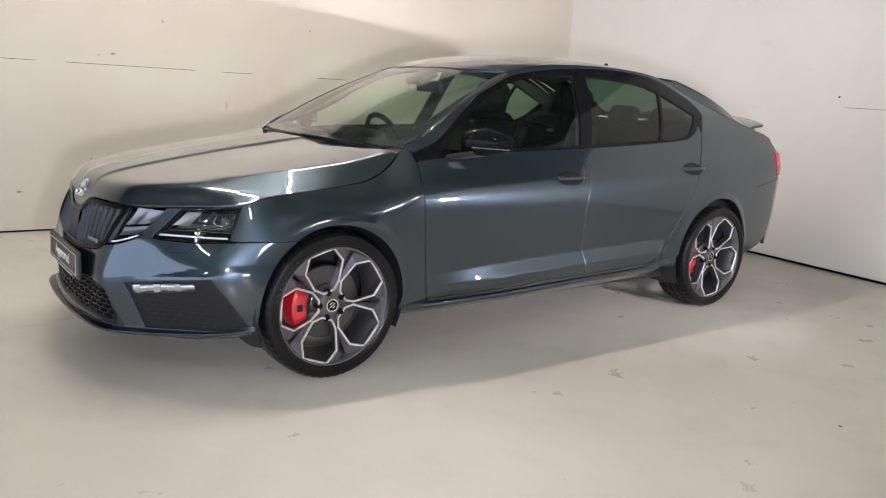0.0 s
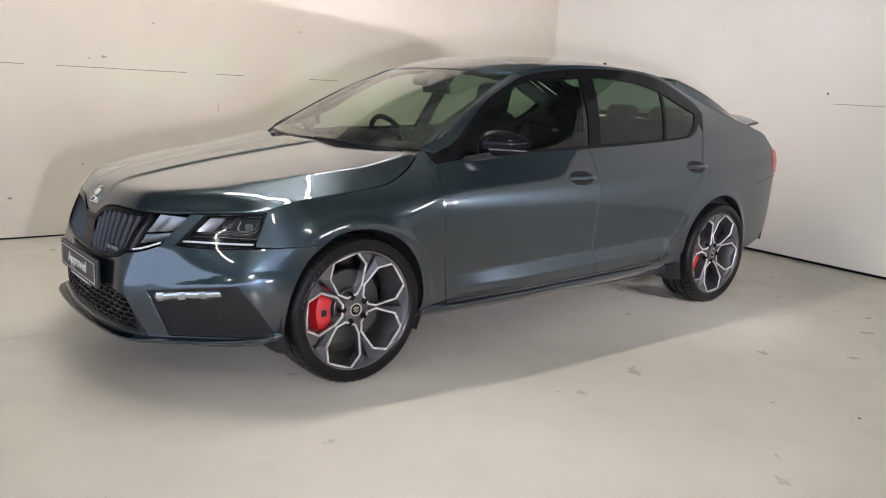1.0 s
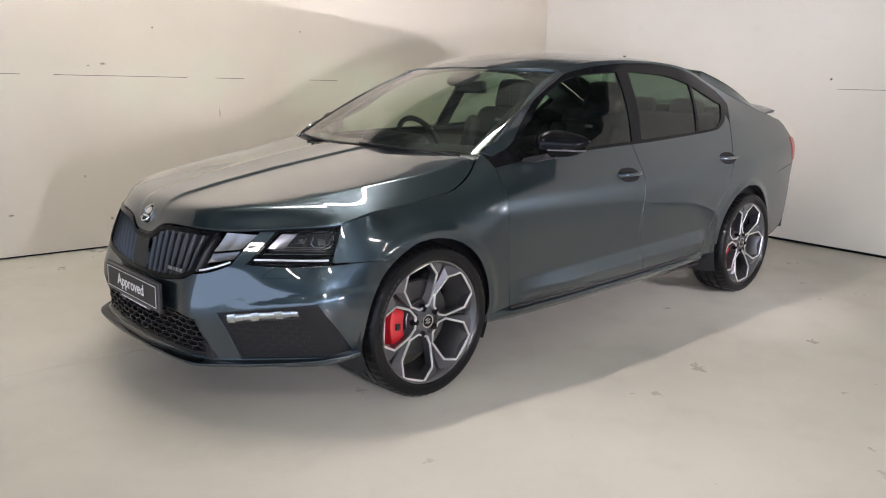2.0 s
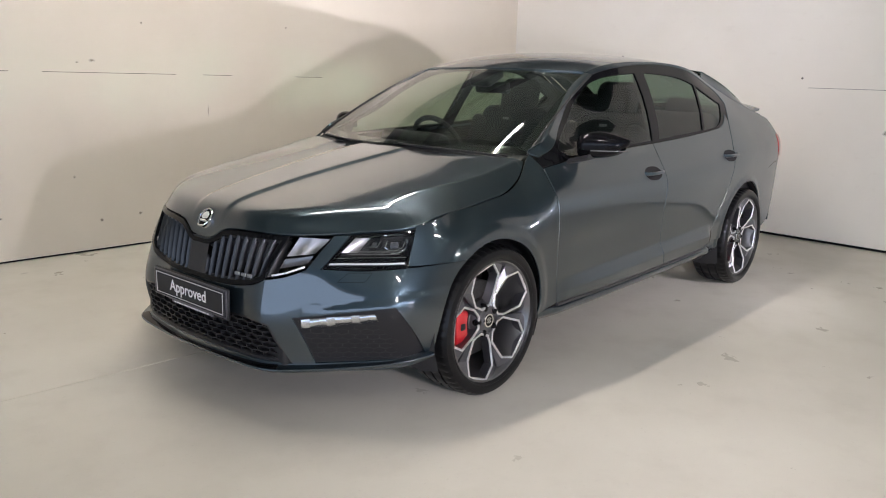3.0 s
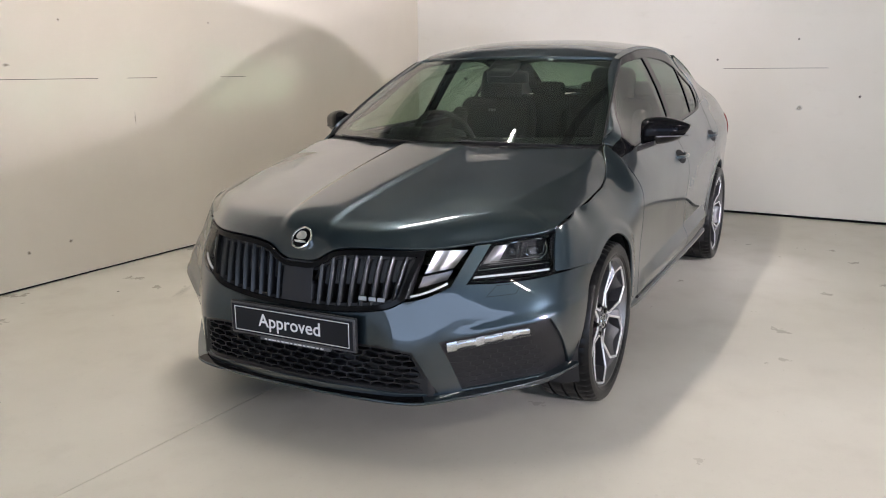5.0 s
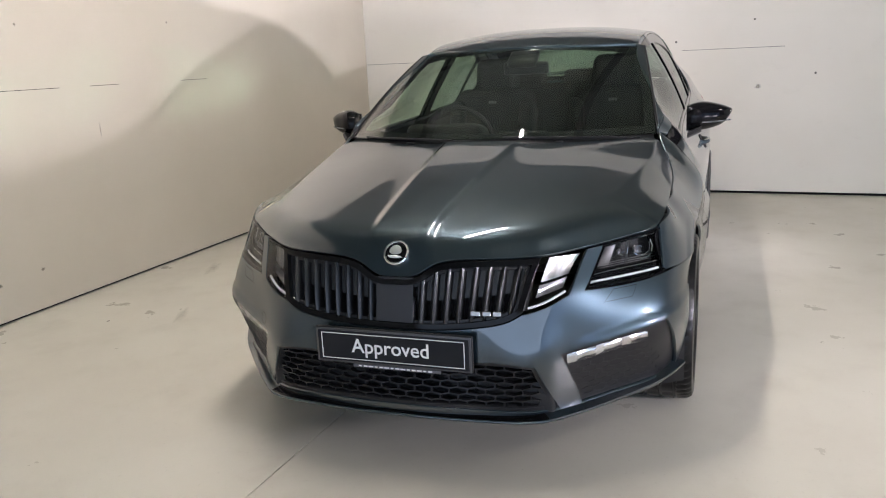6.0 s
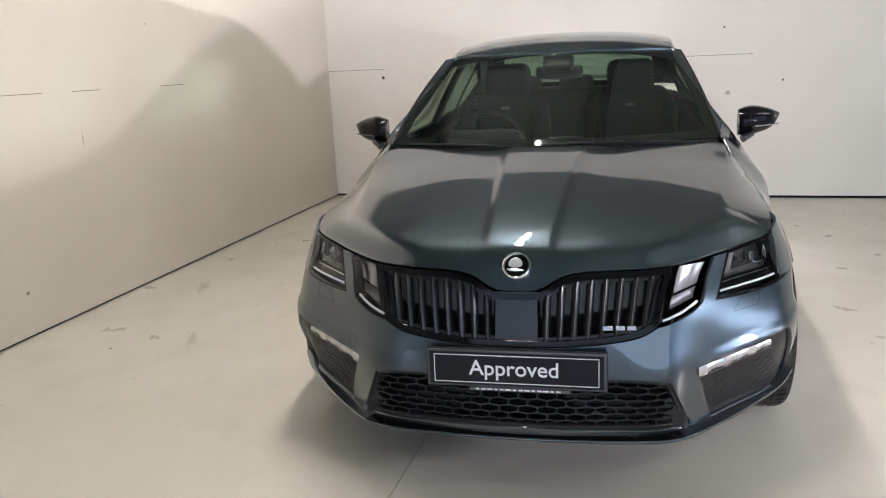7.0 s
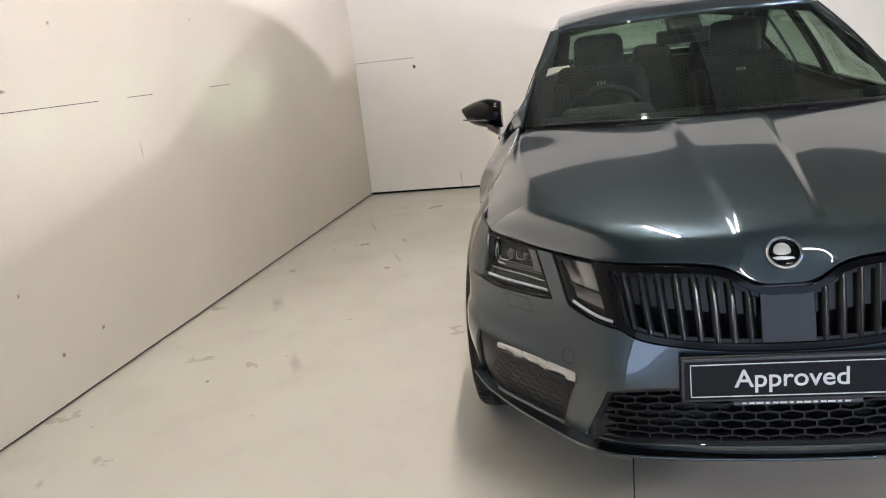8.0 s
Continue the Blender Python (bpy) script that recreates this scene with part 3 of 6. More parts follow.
# the fender and front corner, faired as a thin plate on a grid that keeps to its edges
FAIR_X, FAIR_Z = np.arange(-0.60, 0.621, 0.025), np.arange(0.12, 1.021, 0.025)
gx, gz = np.meshgrid(FAIR_X, FAIR_Z)
RAW = raw_flank(gx.ravel(), gz.ravel()).reshape(gx.shape)
free = smooth(-0.01, 0.05, SHUT_Z(np.clip(gx, -0.37, 0.42)) - gz) * smooth(0.16, 0.26, gz) * smooth(-0.54, -0.44, gx) * (1 - smooth(0.30, 0.44, gx))
hold = 10.0 ** (1.5 - 3.3 * free)


def stiff(f):
    """Bending forces of a plate of heights f, and of the springs that hold it."""
    out = hold * f
    d = f[:-2] - 2 * f[1:-1] + f[2:]
    out[:-2] += d
    out[1:-1] -= 2 * d
    out[2:] += d
    d = f[:, :-2] - 2 * f[:, 1:-1] + f[:, 2:]
    out[:, :-2] += d
    out[:, 1:-1] -= 2 * d
    out[:, 2:] += d
    d = 2 * (f[:-1, :-1] + f[1:, 1:] - f[:-1, 1:] - f[1:, :-1])
    out[:-1, :-1] += d
    out[1:, 1:] += d
    out[:-1, 1:] -= d
    out[1:, :-1] -= d
    return out


plate_z = RAW.copy()
residue = hold * RAW - stiff(plate_z)
step_d = residue.copy()
for _ in range(900):
    q, rr = stiff(step_d), float(np.sum(residue ** 2))
    if rr < 1e-16:
        break
    k = rr / float(np.sum(step_d * q))
    plate_z, residue = plate_z + k * step_d, residue - k * q
    step_d = residue + step_d * (float(np.sum(residue ** 2)) / rr)
FAIR = plate_z - RAW


def flank_y(x, z):
    x, z = np.asarray(x, float), np.asarray(z, float)
    i, s = cell(z, FAIR_Z[0], 0.025, len(FAIR_Z))
    j, t = cell(x, FAIR_X[0], 0.025, len(FAIR_X))
    fair = sum(wi * wj * FAIR[i - 1 + p, j - 1 + q] for p, wi in enumerate(weights(s)) for q, wj in enumerate(weights(t)))
    return raw_flank(x, z) + np.where((x > -0.55) & (x < 0.5), fair, 0) + arch_lip(x, z)


def flank(x, z):
    x, z = np.asarray(x, float), np.asarray(z, float)
    return np.stack([x, -flank_y(x, z), z], 1)


HOOD_MID = curve((-0.80, -0.76, -0.70, -0.60, -0.40, -0.20, 0.0, 0.20, 0.32), (0.700, 0.752, 0.792, 0.822, 0.865, 0.902, 0.935, 0.966, 0.982))
HOOD_EDGE = None


def hood_top(x, y):
    """Height of the bonnet: a raised middle band, a flat outer field and shoulders that fall to the side joint."""
    x, y = np.asarray(x, float), np.abs(np.asarray(y, float))
    fall = 0.050 - 0.020 * smooth(0.08, 0.40, x)
    z = HOOD_MID(x) - fall * (y / 0.70) ** 2.2
    rib = 0.088 + 0.057 * np.clip((x + 0.75) / 0.95, 0, 1.1)
    d = soft(y - rib, 0.0025)
    z = z - (0.15 * d * np.exp(-d / 0.10) + 0.005 * smooth(rib - 0.002, rib + 0.03, y)) * smooth(-0.86, -0.62, x)
    ridge = 0.590 + 0.120 * smooth(-0.62, 0.25, x)
    ze = SHUT_Z(np.clip(x, -0.37, 0.40))
    ye = SHUT_Y(np.clip(x, -0.37, 0.40))
    lack = np.maximum(HOOD_MID(x) - 0.006 - fall * (ye / 0.70) ** 2.2 - ze, 0.0)
    z = z - lack * soft(y - ridge, 0.002 + 0.035 * (1 - smooth(-0.55, -0.25, x))) / np.maximum(0.03, ye - ridge)
    return z


def hood(u, v):
    """The bonnet over plan coordinates."""
    u, v = np.asarray(u, float), np.asarray(v, float)
    z = hood_top(u, v)
    e = HOOD_EDGE
    best, drop = np.full(len(u), 9.0), np.zeros(len(u))
    for i in range(len(e) - 1):
        a, b = e[i, :2], e[i + 1, :2]
        d = b - a
        t = np.clip(((u - a[0]) * d[0] + (np.abs(v) - a[1]) * d[1]) / max(1e-12, d @ d), 0, 1)
        px, py = a[0] + t * d[0], a[1] + t * d[1]
        dist = np.hypot(u - px, np.abs(v) - py)
        ze = e[i, 2] + t * (e[i + 1, 2] - e[i, 2])
        g = hood_top(px, py) - ze
        m = dist < best
        best, drop = np.where(m, dist, best), np.where(m, g, drop)
    z = z - drop * np.exp(-(best / 0.034) ** 1.6)
    return np.stack([u, v, z], 1)


ROOF_MID = curve((0.95, 1.05, 1.25, 1.5, 1.8, 2.1, 2.4, 2.7), (1.310, 1.354, 1.413, 1.446, 1.456, 1.444, 1.412, 1.35))
RAIL = curve((0.428, 0.479, 0.618, 0.766, 0.909, 1.113, 1.27, 1.5, 1.8, 2.1, 2.35, 2.6, 2.85, 3.1, 3.3), (0.985, 1.010, 1.076, 1.163, 1.244, 1.333, 1.373, 1.400, 1.412, 1.405, 1.372, 1.292, 1.205, 1.125, 1.075))


RAIL_Y = curve((1.08, 1.3, 1.6, 1.9, 2.2, 2.46), [float(flank_y(np.array([x]), RAIL(np.array([x])))[0]) for x in (1.08, 1.3, 1.6, 1.9, 2.2, 2.46)])


def roof(u, v):
    u, v = np.asarray(u, float), np.asarray(v, float)
    zc, ze = ROOF_MID(u), RAIL(u)
    return np.stack([u, v, zc - (zc - ze) * np.clip(np.abs(v) / RAIL_Y(u), 0, 1.1) ** 2.6], 1)


def screen(u, v):
    """The windscreen: u half width as a share, v from the cowl to the roof."""
    u, v = np.asarray(u, float), np.asarray(v, float)
    w = 0.712 + (0.586 - 0.712) * v
    y = u * w
    bow = 1 - np.abs(u) ** 2.2
    xb, xt = 0.420 - 0.205 * bow, 1.125 - 0.085 * bow
    zb, zt = 0.962 + 0.006 * bow, 1.326 + 0.020 * bow
    x = xb + (xt - xb) * v
    z = zb + (zt - zb) * v + 0.030 * np.sin(np.pi * np.clip(v, 0, 1)) * (0.7 + 0.3 * bow)
    return np.stack([x, -y, z], 1)


def rear_screen(u, v):
    u, v = np.asarray(u, float), np.asarray(v, float)
    w = 0.66 + (0.575 - 0.66) * v
    bow = 1 - np.abs(u) ** 2.2
    x = 3.18 + 0.16 * bow + (2.50 - 3.18) * v
    z = 1.105 + (1.372 - 1.105 + 0.03 * bow) * v + 0.03 * np.sin(np.pi * np.clip(v, 0, 1))
    return np.stack([x, -u * w, z], 1)


TAIL_X = curve((0.25, 0.35, 0.5, 0.65, 0.8, 0.95, 1.05, 1.10), (3.58, 3.67, 3.735, 3.75, 3.73, 3.66, 3.57, 3.50))


def tail(u, z):
    """The rear end, by half width and height."""
    u, z = np.asarray(u, float), np.asarray(z, float)
    y = u * flank_y(np.full(u.shape, 3.34), np.minimum(z, 1.03))
    return np.stack([TAIL_X(z) - (TAIL_X(z) - 3.34) * np.abs(u) ** 6, -y, z], 1)


SIDE_OUT, UP = (0, -1, 0), (0, 0, 1)

# ---- the car: body panels ----
car = thing("car", "dark grey-green metallic saloon car with black grille and red brake calipers", "car")
GAP = 0.0036
ARCH_F = arc(0.003, 0.325, 0.336, 123, -10, 15)
door_front = [(0.445, 0.914), (0.424, 0.795), (0.434, 0.642), (0.457, 0.457), (0.478, 0.295)]
hood_side = [(x, float(SHUT_Z(x))) for x in (-0.37, -0.28, -0.18, -0.085, 0.02, 0.10, 0.19, 0.235, 0.277, 0.31, 0.34, 0.38)]
fender = loop([(-0.437, 0.607), (-0.405, 0.675), (-0.37, 0.748)], hood_side, [(0.38, float(SHUT_Z(0.38))), (0.40, 0.957), (0.425, 0.972)], [(0.425, 0.972), (0.445, 0.914)], door_front,
              [(0.478, 0.295), (0.40, 0.281), (0.334, 0.266)], ARCH_F[::-1], [ARCH_F[0], (-0.30, 0.606), (-0.437, 0.607)])
both("front_fender", flank, fender, PAINT, car, SIDE_OUT, gap=GAP, step=0.013)

belt_f = [(0.445, 0.914), (0.656, 0.941), (0.953, 0.957), (1.20, 0.966), (1.492, 0.976)]
belt_r = [(1.492, 0.976), (1.757, 0.987), (2.08, 1.005), (2.30, 1.020), (2.43, 1.032)]
pillar_b = [(1.492, 0.976), (1.478, 0.795), (1.466, 0.646), (1.474, 0.462), (1.492, 0.322)]
sill_f, sill_r = [(0.478, 0.295), (0.98, 0.298), (1.492, 0.322)], [(1.492, 0.322), (1.75, 0.328), (1.985, 0.337)]
rear_edge = [(1.985, 0.337), (2.100, 0.364), (2.196, 0.442), (2.276, 0.556), (2.369, 0.705), (2.446, 0.871), (2.520, 0.968), (2.587, 1.066)]
both("front_door", flank, loop(door_front[::-1], belt_f, pillar_b, sill_f[::-1]), PAINT, car, SIDE_OUT, gap=GAP, step=0.0125)
both("rear_door", flank, loop(pillar_b[::-1], belt_r, [(2.43, 1.032), (2.52, 1.072), (2.575, 1.115)], [(2.575, 1.115), (2.587, 1.066)], rear_edge[::-1], sill_r[::-1]), PAINT, car, SIDE_OUT, gap=GAP, step=0.0125)
frame_top = [(0.465, 0.956), (0.639, 1.032), (0.804, 1.138), (0.952, 1.235), (1.123, 1.313), (1.312, 1.356), (1.694, 1.394), (2.065, 1.395), (2.347, 1.350), (2.52, 1.285), (2.629, 1.225), (2.665, 1.175)]
ARCH_R = arc(2.678, 0.330, 0.352, 177, -6, 15)
quarter = loop(rear_edge, [(2.587, 1.066), (2.665, 1.175)], frame_top[::-1],
               [(0.465, 0.956), (0.425, 0.972)], [(x, float(RAIL(x)) - 0.004) for x in (0.428, 0.479, 0.618, 0.766, 0.909, 1.07, 1.25, 1.5, 1.8, 2.1, 2.35, 2.6, 2.85, 3.1, 3.3)],
               [(3.3, float(RAIL(3.3)) - 0.004), (3.36, 1.0), (3.38, 0.86), (3.37, 0.70), (3.37, 0.50), (3.34, 0.41), (3.27, 0.345)], [(3.27, 0.345), (3.15, 0.31), (3.015, 0.289)], ARCH_R[::-1],
               [ARCH_R[0], (2.16, 0.344), (1.985, 0.337)])
both("side_frame", flank, quarter, PAINT, car, SIDE_OUT, gap=GAP, step=0.026)
sill_top = [(x, z - 0.013) for x, z in sill_f + sill_r[1:]]
sill = loop([(0.340, 0.267), (0.40, 0.278), sill_top[0]], sill_top, [sill_top[-1], (2.16, 0.340), ARCH_R[0]], [ARCH_R[0], (2.325, 0.30), (2.335, 0.245)], [(2.335, 0.245), (1.5, 0.228), (0.60, 0.220), (0.34, 0.225)], [(0.34, 0.225), (0.340, 0.267)])


def sill_face(x, z):
    """A rail that swells below the doors and then turns under."""
    x, z = np.asarray(x, float), np.asarray(z, float)
    top = np.interp(x, [p[0] for p in sill_top], [p[1] for p in sill_top])
    d = np.maximum(top - z, 0)
    y = flank_y(x, np.maximum(z, top)) - 0.011 + 0.016 * smooth(0, 0.016, d) * smooth(0.34, 0.55, x) * (1 - smooth(2.1, 2.3, x)) - 1.5 * soft(d - 0.034, 0.004)
    return np.stack([x, -y, z], 1)


both("side_sill", sill_face, sill, PAINT, car, SIDE_OUT, gap=GAP, step=0.008, lip=0.03)

# a black tube fills the door-to-sill gap as its shade
gap_line = np.array(sill_f + sill_r[1:])
gap_x = np.linspace(0.485, 1.98, 40)
gap_p = flank(gap_x, np.interp(gap_x, gap_line[:, 0], gap_line[:, 1]) - 0.007)
for s in (1, -1):
    part("sill_gap_shade", tube([(x, y * s, z) for x, y, z in gap_p], 0.0085, 8), PLASTIC, car, "black strip standing in for the shaded gap under the doors")

# door frames, trims and side windows
dlo_top_f = [(0.584, 0.987), (0.67, 1.033), (0.802, 1.098), (0.911, 1.175), (1.021, 1.239), (1.181, 1.302), (1.331, 1.328), (1.585, 1.346)]
dlo_f = loop(dlo_top_f, [(1.585, 1.346), (1.555, 1.16), (1.505, 0.990)], [(1.505, 0.990), (1.20, 0.979), (0.95, 0.969), (0.66, 0.953)], [(0.66, 0.953), (0.584, 0.987)])
dlo_r = loop([(1.690, 1.352), (1.935, 1.344), (2.13, 1.324), (2.262, 1.291)], [(2.262, 1.291), (2.225, 1.15), (2.172, 1.024)], [(2.172, 1.024), (1.85, 1.008), (1.590, 0.995)], [(1.590, 0.995), (1.650, 1.16), (1.690, 1.352)])
dlo_q = loop([(2.288, 1.283), (2.385, 1.245), (2.48, 1.209), (2.577, 1.173)], [(2.577, 1.173), (2.508, 1.097), (2.43, 1.050), (2.34, 1.032)], [(2.34, 1.032), (2.197, 1.025)], [(2.197, 1.025), (2.250, 1.15), (2.288, 1.283)])
surround = loop(frame_top, [(2.665, 1.175), (2.587, 1.066)], [(2.587, 1.066), (2.575, 1.115)], [(2.575, 1.115), (2.52, 1.072), (2.43, 1.032)], belt_r[::-1], belt_f[::-1], [(0.445, 0.914), (0.44, 0.940), (0.465, 0.956)])
both("window_surround", flank, surround, GLOSSBLACK, car, SIDE_OUT, holes=(dlo_f, dlo_r, dlo_q), gap=0.001, step=0.03, sink=0.003, lip=0.012, label="gloss black window surround and pillar trim")
both("front_door_window", flank, shrink(dlo_f, -0.006), SIDEGLASS, car, SIDE_OUT, step=0.05, sink=0.009, lip=0.0, label="clear greenish side window")
both("rear_door_window", flank, shrink(dlo_r, -0.006), REARGLASS, car, SIDE_OUT, step=0.05, sink=0.009, lip=0.0, label="darker tinted rear side window")
both("quarter_window", flank, shrink(dlo_q, -0.006), REARGLASS, car, SIDE_OUT, step=0.05, sink=0.009, lip=0.0, label="small tinted quarter window")

# bonnet
front_edge = [(0.0, 0.645), (0.055, 0.647), (0.085, 0.659), (0.125, 0.684), (0.17, 0.697), (0.24, 0.703), (0.34, 0.705), (0.45, 0.707), (0.55, 0.714), (0.62, 0.720), (0.70, 0.730), (0.772, 0.744)]
edge = []
for y, z in front_edge:
    p = nose(np.array([nu(y, z)]), np.array([z]))[0]
    edge.append((p[0], -p[1], z))
for x, z in hood_side[1:]:
    edge.append((x, float(SHUT_Y(x)), z))
rear_hood = [(0.38, 0.722), (0.362, 0.67), (0.285, 0.50), (0.222, 0.30), (0.192, 0.0)]
HOOD_EDGE = spline(edge, 0.02)
half = [tuple(p[:2]) for p in HOOD_EDGE]
back = [tuple(p) for p in spline(rear_hood, 0.02)][1:]
outline = half + back + [(x, -y) for x, y in (half[1:] + back[:-1])[::-1]]
sheet("bonnet", hood, np.array(outline), PAINT, car, UP, gap=GAP, step=0.008, lip=0.014, label="creased bonnet")

# roof, windscreen and rear window
roof_side = [(x, float(RAIL_Y(x))) for x in (1.09, 1.3, 1.6, 2.0, 2.46)]
rs = [tuple(p) for p in spline(roof_side, 0.03)]
fr = [tuple(p) for p in spline([(1.09, float(RAIL_Y(1.09))), (1.118, 0.560), (1.085, 0.40), (1.050, 0.2), (1.040, 0.0)][::-1], 0.03)]
rr = [tuple(p) for p in spline([(2.46, float(RAIL_Y(2.46))), (2.50, 0.53), (2.535, 0.3), (2.545, 0.0)], 0.03)]
ro = fr + rs[1:] + rr[1:]
sheet("roof", roof, np.array(ro + [(x, -y) for x, y in ro[1:-1][::-1]]), PAINT, car, UP, gap=0.001, step=0.04, lip=0.02)
ws = loop([(-1, 0.01), (1, 0.01)], [(1, 0.01), (1, 0.99)], [(1, 0.99), (-1, 0.99)], [(-1, 0.99), (-1, 0.01)], ds=0.05)
ws_clear = loop([(-0.93, 0.085), (0, 0.055), (0.93, 0.085)], [(0.93, 0.085), (0.93, 0.90)], [(0.93, 0.90), (0.5, 0.945), (-0.5, 0.945), (-0.93, 0.90)], [(-0.93, 0.90), (-0.93, 0.085)], ds=0.05)
sheet("windscreen", screen, ws, GLASS, car, (-1, 0, 1), step=0.08, lip=0.0, label="clear windscreen reflecting a ceiling tube")
sheet("windscreen_border", screen, ws, GLOSSBLACK, car, (-1, 0, 1), holes=(ws_clear,), step=0.08, sink=0.006, lip=0.0, label="black printed border of the windscreen")


def pillar_cover(u, v):
    """The painted pillar between the windscreen's edge and the door frame: u across, v upwards."""
    u, v = np.asarray(u, float), np.asarray(v, float)
    a = screen(np.full(len(v), 1.006), v)
    xb = 0.428 + (1.13 - 0.428) * v
    b = flank(xb, RAIL(xb) - 0.002)
    f = u[:, None]
    swell = np.array((-0.25, -0.6, 0.7)) * (0.003 * np.sin(np.pi * np.clip(u, 0, 1)) * smooth(0.0, 0.25, v))[:, None]
    return a * (1 - f) + b * f + swell


pc = loop([(0, 0.0), (1, 0.0)], [(1, 0.0), (1, 1.0)], [(1, 1.0), (0, 1.0)], [(0, 1.0), (0, 0.0)], ds=0.05)
both("windscreen_pillar", pillar_cover, pc, PAINT, car, (-0.4, -0.6, 0.7), step=0.08, lip=0.006)
sheet("rear_window", rear_screen, ws, DARKGLASS, car, (1, 0, 1), step=0.08, lip=0.004, label="tinted rear window")
rw_clear = loop([(-0.84, 0.10), (0.84, 0.10)], [(0.84, 0.10), (0.86, 0.92)], [(0.86, 0.92), (-0.86, 0.92)], [(-0.86, 0.92), (-0.84, 0.10)], ds=0.05)
sheet("rear_window_border", rear_screen, ws, GLOSSBLACK, car, (1, 0, 1), holes=(rw_clear,), step=0.08, sink=0.006, lip=0.0)



def rear_pillar(u, v):
    """The painted pillar between the rear window's edge and the body side."""
    u, v = np.asarray(u, float), np.asarray(v, float)
    a = rear_screen(np.full(len(v), 0.99), v)
    xb = 3.20 + (2.47 - 3.20) * v
    b = flank(xb, RAIL(xb) - 0.003)
    return a * (1 - u[:, None]) + b * u[:, None]


both("rear_pillar", rear_pillar, pc, PAINT, car, (0.4, -0.6, 0.7), step=0.08, lip=0.004)

# tail
tl = loop([(-1, 0.34), (-0.5, 0.26), (0.5, 0.26), (1, 0.34)], [(1, 0.34), (1, 1.03)], [(1, 1.03), (0.5, 1.10), (-0.5, 1.10), (-1, 1.03)], [(-1, 1.03), (-1, 0.34)], ds=0.05)
sheet("tailgate", tail, tl, PAINT, car, (1, 0, 0), step=0.06, lip=0.02)
for m in (False, True):
    sheet("tail_lamp", tail, loop([(0.70, 0.83), (0.995, 0.80)], [(0.995, 0.80), (0.995, 0.96)], [(0.995, 0.96), (0.93, 0.985), (0.72, 0.95)], [(0.72, 0.95), (0.70, 0.83)]), TAILRED, car, (1, 0, 0), step=0.04, sink=-0.004, lip=0.010, mirror=m, label="red tail lamp")

both("tail_lamp", flank, loop([(3.335, 0.828), (3.36, 0.814), (3.386, 0.808)], [(3.386, 0.808), (3.386, 0.950)], [(3.386, 0.950), (3.36, 0.958), (3.330, 0.955)], [(3.330, 0.955), (3.335, 0.828)]), TAILRED, car, SIDE_OUT, step=0.03, sink=-0.004, lip=0.010, label="red tail lamp")


both("bumper_seam", flank, loop([(3.10, 0.738), (3.20, 0.757), (3.386, 0.782)], [(3.386, 0.782), (3.386, 0.7865)], [(3.386, 0.7865), (3.20, 0.7615), (3.10, 0.7415)], [(3.10, 0.7415), (3.10, 0.738)]), VOID, car, SIDE_OUT, step=0.03, sink=-0.0012, lip=0.0)


def spoiler_bm():
    bm = bmesh.new()
    rows = []
    for k in range(25):
        u = -1 + k / 12
        y, x0 = u * 0.63, 3.36 + 0.23 * (1 - abs(u) ** 2.5)
        z = 1.142 - 0.045 * abs(u) ** 3
        rows.append([bm.verts.new((x0 + dx, y, z + dz)) for dx, dz in ((-0.075, 0.006), (-0.03, 0.022), (0.06, 0.034), (0.092, 0.030), (0.07, 0.016), (-0.03, 0.004))])
    for a, b in zip(rows, rows[1:]):
        for i in range(6):
            bm.faces.new((a[i], a[(i + 1) % 6], b[(i + 1) % 6], b[i]))
    bm.faces.new(rows[0])
    bm.faces.new(rows[-1])
    return bm


spoiler = part("spoiler", spoiler_bm(), PAINT, car, "boot lid spoiler", 50)
for y in (-0.52, 0.52):
    part("spoiler_foot", box(bmesh.new(), (0.10, 0.05, 0.07), (3.44, y, 1.095), 0.01), PAINT, spoiler)

# dark inner skin seen through the joints, wheel housings and underside
skin = loop([(-0.42, 0.62), (-0.39, 0.72), (-0.28, 0.755), (0.10, 0.80), (0.28, 0.85), (0.42, 0.92)], [(0.42, 0.92), (0.66, 0.925), (1.46, 0.955), (2.40, 1.01)], [(2.40, 1.01), (3.2, 1.0)], [(3.2, 1.0), (3.25, 0.5)], [(3.25, 0.5), (3.08, 0.35)], ARCH_R[::-1],
            [ARCH_R[0], (2.25, 0.30)], [(2.25, 0.30), (0.6, 0.26), (0.36, 0.26)], arc(0.003, 0.325, 0.347, -10, 120, 15))
for m in (False, True):
    sheet("inner_panel", flank, skin, VOID, car, SIDE_OUT, step=0.06, sink=0.014, lip=0.0, mirror=m)


def liner(cx, s):
    bm = bmesh.new()
    prev = None
    for a in np.linspace(-25, 205, 30):
        c, d = math.cos(radians(a)), math.sin(radians(a))
        row = [bm.verts.new((cx + r * c, s * y, 0.325 + r * d)) for r, y in ((0.352, 0.866), (0.375, 0.80), (0.375, 0.52), (0.0, 0.52))]
        if prev:
            for i in range(3):
                bm.faces.new((prev[i], prev[i + 1], row[i + 1], row[i]))
        prev = row
    return bm


for cx in (0.003, 2.678):
    for s in (-1, 1):
        part("wheel_arch_liner", liner(cx, s), PLASTIC, car)
under = bmesh.new()
box(under, (2.0, 1.56, 0.10), (1.34, 0, 0.25), 0.02)
box(under, (0.55, 1.00, 0.14), (-0.50, 0, 0.26), 0.02)
box(under, (0.60, 1.2, 0.14), (3.2, 0, 0.34), 0.02)
box(under, (4.0, 1.0, 0.06), (1.4, 0, 0.27), 0.01)
part("underbody", under, PLASTIC, car)

